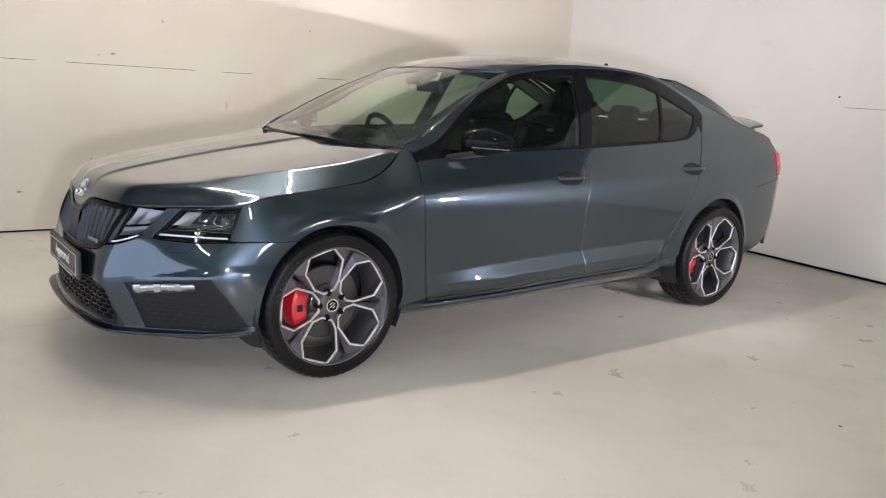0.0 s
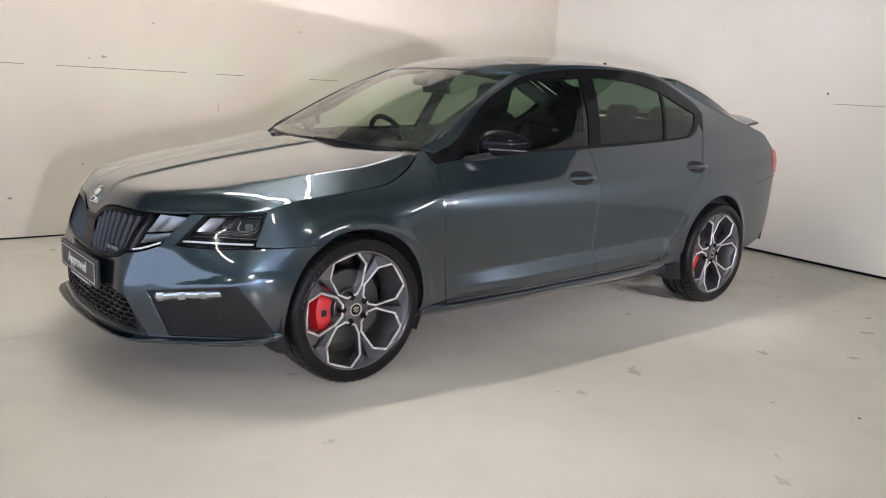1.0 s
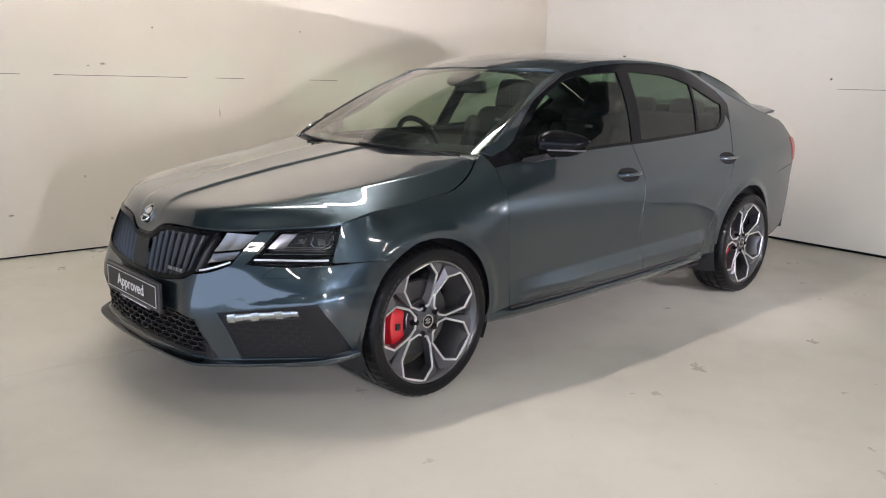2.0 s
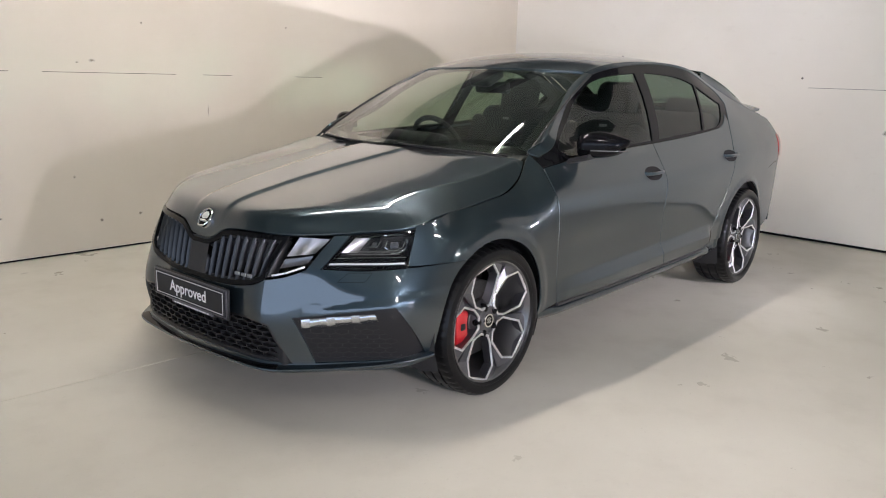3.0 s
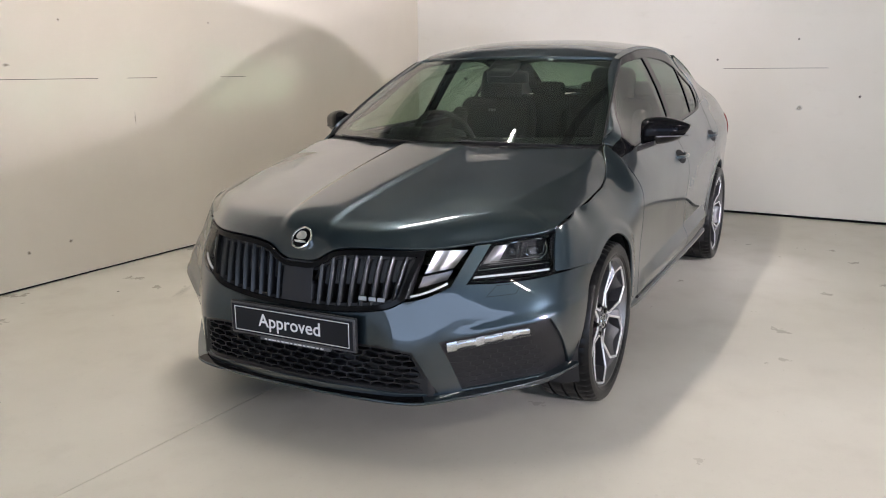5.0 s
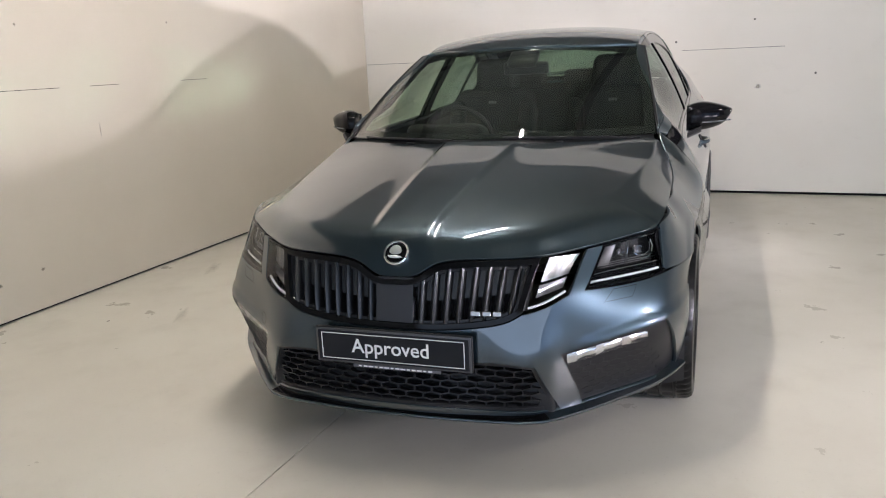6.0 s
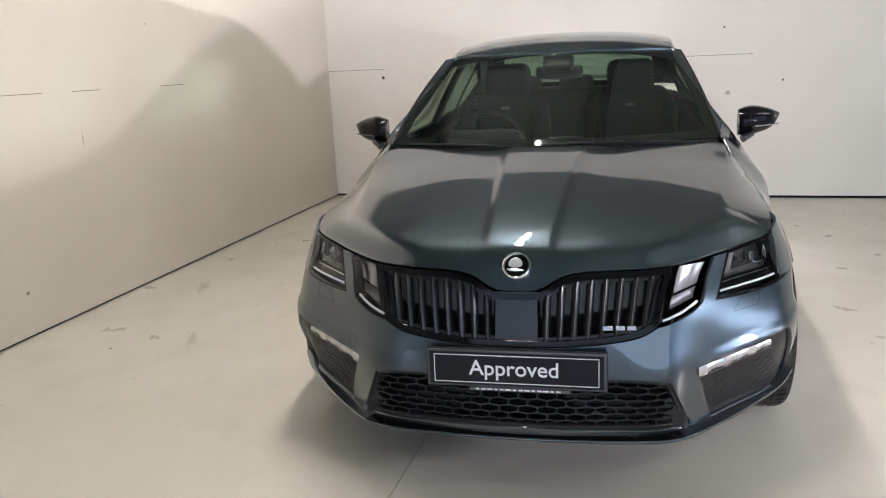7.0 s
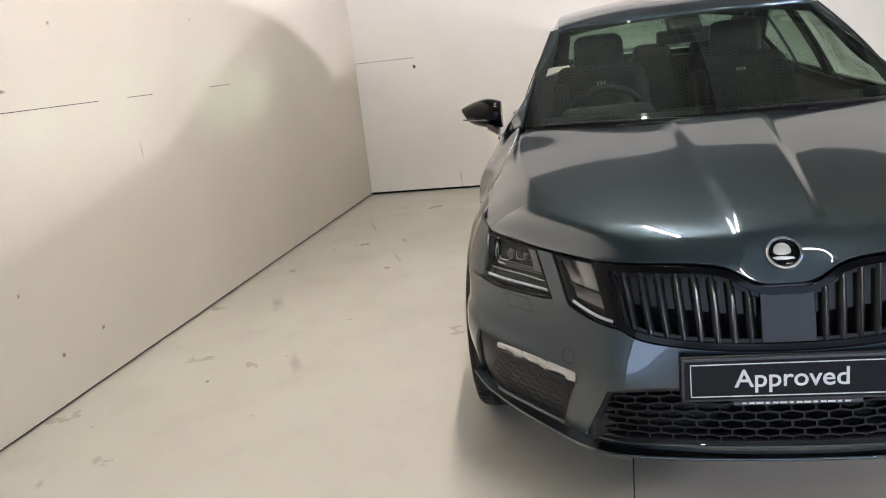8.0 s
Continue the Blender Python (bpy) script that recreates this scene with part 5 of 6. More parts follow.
lettering("Approved", 0.066, Matrix.Translation((-0.8682, 0.004, 0.428)) @ Euler((radians(90), 0, radians(-90))).to_matrix().to_4x4() @ Matrix.Diagonal((1.0, 1.0, 1, 1)), WHITE, plate, "lettering")
part("plate_foot", box(bmesh.new(), (0.005, 0.30, 0.011), (-0.858, -0.01, 0.3605), 0.001, 1), grain("foot_strip", (0.10, 0.10, 0.11), 0.4, 100, 0.02), plate, "dark strip with unreadable small print")
for k in range(14):
    part("print_bar", box(bmesh.new(), (0.001, 0.010 + 0.007 * ((k * 7) % 3) / 2, 0.0045), (-0.861, 0.115 - 0.0185 * k, 0.3605)), WHITE, plate, "", None)

# bonnet badge: ring, disc and a plain winged shape
bp = Vector((-0.772, 0, 0.716))
bn = Vector((-0.80, 0, 0.60)).normalized()
bm_m = Matrix.Translation(bp + bn * 0.004) @ bn.to_track_quat("Y", "Z").to_matrix().to_4x4()
badge = part("badge", (lambda b: (bmesh.ops.transform(b, matrix=bm_m, verts=b.verts), b)[1])(lathe([(0.0335, 0.002), (0.036, 0.0075), (0.0395, 0.0085), (0.0425, 0.006), (0.0435, -0.012), (0.0335, -0.012), (0.0335, 0.002)], 48)), CHROME, car, "round chrome bonnet badge")
part("badge_disc", (lambda b: (bmesh.ops.transform(b, matrix=bm_m, verts=b.verts), b)[1])(lathe([(0.0, 0.004), (0.026, 0.003), (0.034, 0.001), (0.034, -0.008)], 40)), GLOSSBLACK, badge, "dark badge disc")


SILVERMARK = material("brushed_silver", (0.88, 0.88, 0.88), 0.38, 1.0)[0]


def emblem_bm():
    """A plain domed shape over a flat wedge."""
    bm = bmesh.new()
    dome = [(0.004 + 0.0215 * math.cos(a), 0.004 + 0.0235 * math.sin(a) * (1 if a < math.pi else 0.45)) for a in np.linspace(0, math.tau, 29)[:-1]]
    wedge = [(0.029, -0.0115), (0.004, -0.0095), (-0.020, -0.0125), (-0.024, -0.017), (-0.004, -0.0195), (0.020, -0.0185)]
    for ring_p in (dome, wedge):
        low = [bm.verts.new(bm_m @ Vector((x, 0.001, z))) for x, z in ring_p]
        top = [bm.verts.new(bm_m @ Vector((x * 0.94, 0.0055, z * 0.94))) for x, z in ring_p]
        cx, cz = (sum(p[k] for p in ring_p) / len(ring_p) for k in (0, 1))
        peak = bm.verts.new(bm_m @ Vector((cx, 0.0075, cz)))
        for k in range(len(top)):
            n = (k + 1) % len(top)
            bm.faces.new((low[k], low[n], top[n], top[k]))
            bm.faces.new((top[k], top[n], peak))
    return bm


part("badge_emblem", emblem_bm(), SILVERMARK, badge, "silver emblem as a plain shape", 20)

# ---- the car: wheels ----
def wheel(cx, cy, s, turn, steer=0):
    """One wheel with its axle at (cx, cy); s is -1 on the left. turn: degrees by which the spokes stand."""
    rim_r = 0.256
    place = Matrix.Translation((cx, s * cy, 0.3145)) @ (Matrix.Identity(4) if s < 0 else Matrix.Rotation(math.pi, 4, "Z"))
    spin = place @ Matrix.Rotation(radians(-turn), 4, "Y")

    def put(name, bm, mat, parent, label="", angle=35, m=place):
        bmesh.ops.transform(bm, matrix=m, verts=bm.verts)
        return part(name, bm, mat, parent, label, angle)

    # outward is -y
    barrel = lathe([(0.259, -0.098), (0.256, -0.104), (0.2505, -0.103), (0.247, -0.094), (0.239, -0.078), (0.228, -0.04), (0.222, 0.05), (0.246, 0.095), (0.257, 0.10)], 72)
    rim = put("wheel", barrel, DARKALLOY, car, "anthracite alloy wheel with bright-cut spoke edges")

    def face_y(r):
        f = r / rim_r
        return -0.080 - 0.018 * f ** 2 + 0.012 * math.exp(-((f - 0.42) / 0.2) ** 2)

    shape = [(0.265, 0.090), (0.37, 0.210), (0.70, 0.325), (0.930, 0.215)]
    hole = [(a, b) for a, b in shape] + [(a, -b) for a, b in shape[::-1]]
    wide = [(0.19, 0.135), (0.38, 0.270), (0.74, 0.500), (0.985, 0.56)]
    ring_o = wide + [(a, -b) for a, b in wide[::-1]]
    for k in range(5):
        a0 = radians(72 * k)

        def at(p, dy=0.0, sc=1.0):
            r, t = p[0] * rim_r, p[1] * rim_r
            x, z = r * math.cos(a0) - t * math.sin(a0), r * math.sin(a0) + t * math.cos(a0)
            return (x, face_y(math.hypot(r, t)) + dy, z)

        def inner(d):
            q = shrink(np.array(hole), -d)
            return [tuple(v) for v in q]
        body, cut = bmesh.new(), bmesh.new()
        n = len(hole)
        r_cut = inner(0.038)
        levels = [[body.verts.new(at(p, 0.002)) for p in r_cut], [body.verts.new(at(p, 0.016 if 0 < i < 7 else 0.004)) for i, p in enumerate(ring_o)], [body.verts.new(at((p[0], p[1]), 0.055)) for p in ring_o]]
        for l0, l1 in zip(levels, levels[1:]):
            for i in range(n):
                if i == 7 and l1 is levels[2]:
                    continue
                body.faces.new((l0[i], l0[(i + 1) % n], l1[(i + 1) % n], l1[i]))
        walls = [[body.verts.new(at(p, 0.003)) for p in hole], [body.verts.new(at((p[0] * 0.99, p[1] * 1.12), 0.050)) for p in hole]]
        for i in range(n):
            body.faces.new((walls[0][i], walls[0][(i + 1) % n], walls[1][(i + 1) % n], walls[1][i]))
        put("spoke", body, SPOKE, rim, "anthracite twin spoke", 30, spin)
        c0, c1 = [cut.verts.new(at(p, 0.004)) for p in hole], [cut.verts.new(at(p, -0.001)) for p in inner(0.008)]
        c2, c3 = [cut.verts.new(at(p, -0.001)) for p in inner(0.034)], [cut.verts.new(at(p, 0.004)) for p in inner(0.042)]
        for l0, l1 in ((c0, c1), (c1, c2), (c2, c3)):
            for i in range(n):
                cut.faces.new((l0[i], l0[(i + 1) % n], l1[(i + 1) % n], l1[i]))
        put("cut_edge", cut, CUT, rim, "bright diamond-cut edge", 30, spin)
        ab = radians(72 * k)
        bolt = lathe([(0.0, -0.013), (0.009, -0.0125), (0.0140, -0.009), (0.0160, 0.001), (0.0185, 0.002), (0.0190, 0.016)], 16, centre=(0.0565 * math.cos(ab), -0.064, 0.0565 * math.sin(ab)))
        put("wheel_bolt", bolt, GLOSSBLACK, rim, "", 35, spin)
    put("hub", lathe([(0.0, -0.070), (0.036, -0.071), (0.050, -0.067), (0.068, -0.062), (0.078, -0.045), (0.078, 0.02)], 40), SPOKE, rim, "", 35, spin)
    put("hub_cap", lathe([(0.0, -0.0765), (0.023, -0.0765), (0.0235, -0.079), (0.029, -0.079), (0.031, -0.072), (0.031, -0.06)], 36), CHROME, rim, "chrome-ringed hub cap", 35, spin)
    put("cap_disc", lathe([(0.0, -0.0772), (0.0225, -0.0772), (0.0225, -0.074)], 28), GLOSSBLACK, rim, "", 35, spin)
    em = bmesh.new()
    for zz, ww in ((0.010, 0.018), (0.0, 0.030), (-0.010, 0.016)):
        box(em, (ww, 0.0016, 0.0050), (0.001, -0.0776, zz), 0.0005, 1)
    put("cap_emblem", em, CHROME, rim, "", 35, spin)

    # tyre with grooves and shoulder blocks
    prof = [(0.254, -0.100), (0.260, -0.107), (0.272, -0.1125), (0.288, -0.1145), (0.303, -0.110), (0.311, -0.101), (0.3155, -0.088), (0.3175, -0.068), (0.3178, -0.058), (0.311, -0.057), (0.311, -0.047), (0.3185, -0.046), (0.3188, -0.006), (0.312, -0.005)]
    prof = prof + [(r, -y) for r, y in prof[::-1]]
    tyre = lathe(prof, 160)
    for v in tyre.verts:
        r = math.hypot(v.co.x, v.co.z)
        a = math.degrees(math.atan2(v.co.z, v.co.x)) % 360
        i = int(round(a / 2.25))
        ay = abs(v.co.y)
        if r > 0.309 and 0.06 < ay < 0.104 and i % 3 == 0:
            k = (r - 0.0045) / r
            v.co.x, v.co.z = v.co.x * k, v.co.z * k
        if 0.005 < ay < 0.05 and r > 0.316 and (i + int(ay > 0.03)) % 6 == 0:
            k = (r - 0.004) / r
            v.co.x, v.co.z = v.co.x * k, v.co.z * k
        r = math.hypot(v.co.x, v.co.z)
        if v.co.z < -0.3125:
            v.co.z = -0.3125 - (v.co.z + 0.3125) * 0.0
    put("tyre", tyre, RUBBER, rim, "black low-profile tyre with blocky tread", 28)
    put("tyre_ridge", lathe([(0.2640, -0.1085), (0.2655, -0.1115), (0.2675, -0.1122), (0.2690, -0.1110)], 96), RUBBER, rim, "", 60)

    for k in range(8):
        bar = box(bmesh.new(), (0.0055, 0.0016, 0.0135), Matrix.Rotation(-radians(132 + 5.2 * k), 4, "Y") @ Matrix.Translation((0.279, -0.1136, 0)), 0.0006, 1)
        put("sidewall_bar", bar, RUBBERMARK, rim, "raised marking on the sidewall as plain bars", None)
    # brake behind the spokes
    put("brake_disc", lathe([(0.08, -0.012), (0.158, -0.012), (0.160, -0.010), (0.160, 0.012), (0.08, 0.012)], 64), IRON, rim, "worn steel brake disc")
    put("disc_bell", lathe([(0.0, -0.040), (0.072, -0.040), (0.082, -0.034), (0.084, 0.0)], 40), IRON, rim)
    cal = bmesh.new()
    prev = None
    side = 180 if s < 0 else 0
    for a in np.linspace(side - 27, side + 27, 13):
        c, d = math.cos(radians(a)), math.sin(radians(a))
        e = min(1.0, (27.5 - abs(a - side)) / 6)
        row = [cal.verts.new((r * c, y, r * d)) for r, y in ((0.105, -0.03), (0.110, -0.042 - 0.008 * e), (0.150, -0.046 - 0.010 * e), (0.172, -0.040 - 0.006 * e), (0.180, -0.02), (0.180, 0.03), (0.105, 0.03))]
        if prev:
            for i in range(7):
                cal.faces.new((prev[i], prev[(i + 1) % 7], row[(i + 1) % 7], row[i]))
        else:
            cal.faces.new(row)
        prev = row
    cal.faces.new(prev)
    put("caliper", cal, RED, rim, "red brake caliper", 40)
    for da, rr in ((-34, 0.150), (34, 0.150)):
        c, d = math.cos(radians(side + da)), math.sin(radians(side + da))
        lug = box(bmesh.new(), (0.035, 0.035, 0.028), Matrix.Translation((rr * c, -0.022, rr * d)) @ Matrix.Rotation(-radians(side + da), 4, "Y"), 0.006)
        put("caliper_lug", lug, RED, rim, "red caliper bracket")
    plate_c = box(bmesh.new(), (0.024, 0.004, 0.028), (0.142 * math.cos(radians(side)), -0.0575, -0.002), 0.004)
    put("caliper_plate", plate_c, SATIN, rim, "dark maker's plate on the caliper")
    return rim


wheel(0.0, 0.780, -1, 34)
wheel(0.0, 0.780, 1, 10)
wheel(2.68, 0.785, -1, 60)
wheel(2.68, 0.785, 1, 25)

SMOKED = material("smoked_lens", (0.10, 0.10, 0.105), 0.2)[0]


# ---- the car: mirrors, handles, wipers, aerial ----
def mirror_unit(s):
    def shell(z_lo, z_hi, grow):
        bm = bmesh.new()
        rows = []
        n, mrow = 24, 20
        top = curve((0, 0.25, 0.6, 0.85, 1), (1.058, 1.072, 1.064, 1.048, 1.034))
        low = curve((0, 0.3, 0.7, 0.9, 1), (0.944, 0.944, 0.960, 0.988, 1.020))
        deep = curve((0, 0.15, 0.5, 0.85, 1), (0.055, 0.078, 0.074, 0.045, 0.012))
        for i in range(n + 1):
            f = i / n
            y = 0.812 + 0.190 * f
            zc, h, d = (float(top(f)) + float(low(f))) / 2, (float(top(f)) - float(low(f))) / 2 * grow, float(deep(f)) * grow
            xb = 0.725 + 0.10 * f
            row = []
            for j in range(mrow):
                a = j / mrow * math.tau
                c, sn = math.cos(a), math.sin(a)
                z = zc + h * math.copysign(abs(sn) ** 0.8, sn)
                x = xb - d * (1.0 if c > 0 else 0.5) * math.copysign(abs(c) ** 0.8, c)
                row.append(bm.verts.new((x, s * y, max(z_lo, min(z_hi, z)))))
            rows.append(row)
        for r0, r1 in zip(rows, rows[1:]):
            for j in range(mrow):
                bm.faces.new((r0[j], r0[(j + 1) % mrow], r1[(j + 1) % mrow], r1[j]))
        bm.faces.new(rows[0])
        bm.faces.new(rows[-1])
        bmesh.ops.remove_doubles(bm, verts=bm.verts, dist=1e-5)
        return bm
    body = part("door_mirror", shell(0.986, 1.2, 1.0), GLOSSBLACK, car, "gloss black door mirror with indicator strip", 50)
    part("mirror_base", shell(0.5, 0.9845, 0.985), GLOSSBLACK, body, "dark lower half of the mirror", 50)
    part("indicator", tube([(0.725 + 0.10 * f - float(curve((0, 0.15, 0.5, 0.85, 1), (0.055, 0.078, 0.074, 0.045, 0.012))(f)) + 0.003, s * (0.812 + 0.19 * f), 0.985) for f in np.linspace(0.35, 0.97, 12)], 0.0032, 6), SMOKED, body, "pale indicator strip")
    arm = bmesh.new()
    rows = []
    for f in np.linspace(0, 1, 6):
        y, x, z = 0.820 + 0.055 * f, 0.635 + 0.085 * f, 0.936 + 0.020 * f
        rows.append([arm.verts.new((x + dx, s * y, z + dz)) for dx, dz in ((-0.060, -0.002), (-0.045, 0.012), (0.05, 0.012), (0.060, 0.0), (0.045, -0.011), (-0.045, -0.012))])
    for r0, r1 in zip(rows, rows[1:]):
        for j in range(6):
            arm.faces.new((r0[j], r0[(j + 1) % 6], r1[(j + 1) % 6], r1[j]))
    arm.faces.new(rows[0])
    arm.faces.new(rows[-1])
    part("mirror_arm", arm, SATIN, body, "", 50)
    part("mirror_glass", box(bmesh.new(), (0.004, 0.13, 0.075), Matrix.Translation((0.790, s * 0.890, 1.014)) @ Matrix.Rotation(radians(8 * s), 4, "Z"), 0.0015, 1), CHROME, body, "mirror glass")


def handle(x, z, m):
    s = 1 if m else -1
    # flat dark oval on the door skin, painted as the shade of the recess
    cup = np.array([(x - 0.005 + 0.088 * math.copysign(abs(math.cos(a)) ** 0.8, math.cos(a)), z - 0.003 + 0.034 * math.sin(a)) for a in np.linspace(0, math.tau, 33)[:-1]])
    base = sheet("door_handle", flank, cup, VOID, car, SIDE_OUT, step=0.02, sink=-0.0022, lip=0.0, mirror=m, label="painted pull handle over a flat dark oval for the recess shade")
    bm = bmesh.new()
    rows = []
    for k in range(17):
        f = k / 16
        xx = x - 0.092 + 0.190 * f
        y = float(flank_y(np.array([xx]), np.array([z]))[0])
        o = 0.030 * (1 - abs(2 * f - 1) ** 4) + 0.002
        h = 0.0105 * (1 - 0.25 * f)
        zz = z + 0.004 * f
        rows.append([bm.verts.new((xx, s * (y + o + a), zz + b)) for a, b in ((0.004, -h * 0.7), (0.006, 0.0), (0.003, h * 0.8), (-0.006, h), (-0.014, h * 0.3), (-0.012, -h * 0.8), (-0.003, -h))])
    for r0, r1 in zip(rows, rows[1:]):
        for j in range(7):
            bm.faces.new((r0[j], r0[(j + 1) % 7], r1[(j + 1) % 7], r1[j]))
    bm.faces.new(rows[0])
    bm.faces.new(rows[-1])
    part("grip", bm, PAINT, base, "painted grip", 60)


for s in (-1, 1):
    mirror_unit(s)
for m in (False, True):
    handle(1.353, 0.833, m)
    handle(2.378, 0.868, m)

fin = bmesh.new()
rows = []
for f in np.linspace(0, 1, 7):
    w = 0.016 * (1 - 0.75 * f)
    x0, x1 = 2.42 + 0.07 * f ** 0.8, 2.535 - 0.018 * f
    z = 1.400 + 0.066 * f
    rows.append([fin.verts.new((x, y, z)) for x, y in ((x0, 0), ((x0 + x1) / 2, w), (x1, w * 0.4), (x1, -w * 0.4), ((x0 + x1) / 2, -w))])
for r0, r1 in zip(rows, rows[1:]):
    for j in range(5):
        fin.faces.new((r0[j], r0[(j + 1) % 5], r1[(j + 1) % 5], r1[j]))
fin.faces.new(rows[-1])
part("aerial", fin, GLOSSBLACK, car, "small black roof aerial fin", 50)


def wiper(u0, u1, s):
    """An arm and blade lying along the foot of the windscreen."""
    blade = []
    for f in np.linspace(0, 1, 12):
        p = screen(np.array([u0 + (u1 - u0) * f]), np.array([0.012 + 0.03 * f]))[0]
        blade.append((p[0] - 0.016, p[1], p[2] - 0.012))
    ob = part("wiper", tube(blade, 0.005, 6), SATIN, car, "black wiper blade and arm")
    arm = [(b[0] - 0.012, b[1], b[2] + 0.004) for b in blade[2:9]]
    root = screen(np.array([u0 * 1.02]), np.array([-0.05]))[0]
    part("wiper_arm", tube([(root[0], root[1], root[2])] + arm, [0.008] + [0.005] * len(arm), 6), SATIN, ob)
    part("wiper_cap", (lambda b: (bmesh.ops.create_uvsphere(b, u_segments=12, v_segments=8, radius=0.010, matrix=Matrix.Translation(root)), b)[1])(bmesh.new()), SATIN, ob)


wiper(0.90, 0.12, 1)
wiper(-0.05, -0.86, 1)
cowl = loop([(-0.98, -0.10), (0.98, -0.10)], [(0.98, -0.10), (0.98, 0.02)], [(0.98, 0.02), (-0.98, 0.02)], [(-0.98, 0.02), (-0.98, -0.10)], ds=0.06)
sheet("cowl", screen, cowl, SATIN, car, (-1, 0, 1), step=0.08, sink=0.012, lip=0.0, label="black plastic cowl under the windscreen")

# black strip down the windscreen pillars
for s in (-1, 1):
    strip = [screen(np.array([s * 1.0]), np.array([v]))[0] for v in np.linspace(0, 1, 14)]
    part("pillar_seal", tube([(p[0], p[1], p[2] + 0.001) for p in strip], 0.006, 6), SATIN, car)


# bright washer jets on the bonnet
for s in (-1, 1):
    z = float(hood(np.array([0.235]), np.array([s * 0.33]))[0][2])
    part("washer_jet", box(bmesh.new(), (0.022, 0.030, 0.008), (0.225, s * 0.33, z + 0.003), 0.003, 2), SATIN, car)

# ---- the car: cabin ----
def cushion(size, at, r, turn=(0, 0, 0)):
    return box(bmesh.new(), size, Matrix.Translation(at) @ Euler([radians(a) for a in turn]).to_matrix().to_4x4(), r, 4)


def seat(y, name):
    base = part(name, cushion((0.50, 0.50, 0.16), (1.38, y, 0.50), 0.06, (0, -6, 0)), CLOTH, car, "black sports seat with tall headrest")
    part("backrest", cushion((0.15, 0.50, 0.62), (1.70, y, 0.82), 0.07, (0, 20, 0)), CLOTH, base, "", 60)
    for s in (-1, 1):
        part("bolster", cushion((0.20, 0.09, 0.50), (1.65, y + s * 0.215, 0.80), 0.04, (0, 20, 0)), CLOTH, base, "", 60)
    part("headrest", cushion((0.12, 0.27, 0.22), (1.83, y, 1.185), 0.055, (0, 14, 0)), CLOTH, base, "", 60)
    for k, w in enumerate((0.012, 0.016, 0.012)):
        part("seat_badge", box(bmesh.new(), (0.002, w, 0.016), Matrix.Translation((1.675, y - 0.02 + 0.018 * k, 1.04)) @ Matrix.Rotation(radians(20), 4, "Y")), SIDEMARK, base, "pale seat badge as plain bars", None)
    return base


seat(-0.36, "passenger_seat")
seat(0.36, "driver_seat")
bench = part("rear_bench", cushion((0.5, 1.24, 0.16), (2.30, 0, 0.52), 0.06, (0, -5, 0)), CLOTH, car, "dark rear bench with three headrests")
part("backrest", cushion((0.15, 1.24, 0.56), (2.62, 0, 0.84), 0.06, (0, 24, 0)), CLOTH, bench, "", 60)
for y in (-0.36, 0.0, 0.36):
    part("headrest", cushion((0.09, 0.24, 0.14), (2.735, y, 1.13), 0.045, (0, 16, 0)), CLOTH, bench, "", 60)
dash = part("dashboard", cushion((0.52, 1.36, 0.24), (0.68, 0, 0.815), 0.07, (0, 4, 0)), DASH, car, "black soft dashboard")
part("instrument_hood", cushion((0.20, 0.40, 0.10), (0.82, 0.36, 0.935), 0.045, (0, 8, 0)), DASH, dash)
part("screen_panel", cushion((0.03, 0.26, 0.15), (0.955, 0.0, 0.86), 0.01, (0, -10, 0)), GLOSSBLACK, dash)
part("dash_trim", cushion((0.02, 1.20, 0.03), (0.945, 0, 0.79), 0.008), SILVER, dash, "thin bright dashboard trim")
sw = bmesh.new()
ring_pts = [(0, 0.182 * math.cos(a), 0.182 * math.sin(a)) for a in np.linspace(0, math.tau, 41)]
swm = Matrix.Translation((1.02, 0.36, 0.892)) @ Matrix.Rotation(radians(-24), 4, "Y")
steering = tube([swm @ Vector(p) for p in ring_pts], 0.016, 8)
steer = part("steering_wheel", steering, DASH, car, "black steering wheel on the car's right")
part("airbag_cover", box(bmesh.new(), (0.05, 0.15, 0.13), swm, 0.03, 3), DASH, steer)
for a in (0, 180, 270):
    c, d = math.cos(radians(a)), math.sin(radians(a))
    part("spoke", tube([swm @ Vector((0.0, 0.06 * c, 0.06 * d)), swm @ Vector((0.0, 0.178 * c, 0.178 * d))], 0.015, 8), SATIN, steer)
rv = part("rear_view_mirror", cushion((0.03, 0.235, 0.065), (1.06, 0.0, 1.245), 0.014, (0, -12, 0)), SATIN, car, "black interior mirror under a sensor pod")
part("sensor_pod", cushion((0.14, 0.15, 0.045), (1.005, 0.0, 1.292), 0.02, (0, -25, 0)), SATIN, rv)
part("mirror_stalk", tube([(1.035, 0, 1.30), (1.055, 0, 1.255)], 0.012, 8), SATIN, rv)
part("console", cushion((0.9, 0.22, 0.24), (1.30, 0, 0.52), 0.04), DASH, car)
part("cabin_floor", box(bmesh.new(), (2.6, 1.5, 0.04), (1.75, 0, 0.35)), LINING, car)
part("parcel_shelf", box(bmesh.new(), (0.50, 1.20, 0.03), (3.00, 0, 1.03), 0.01, 1), LINING, car)
door_card = loop([(0.48, 0.40), (0.50, 0.905)], [(0.50, 0.905), (1.45, 0.958)], [(1.45, 0.958), (2.40, 1.00)], [(2.40, 1.00), (3.2, 1.00)], [(3.2, 1.0), (3.2, 0.40)], [(3.2, 0.40), (0.48, 0.40)], ds=0.05)
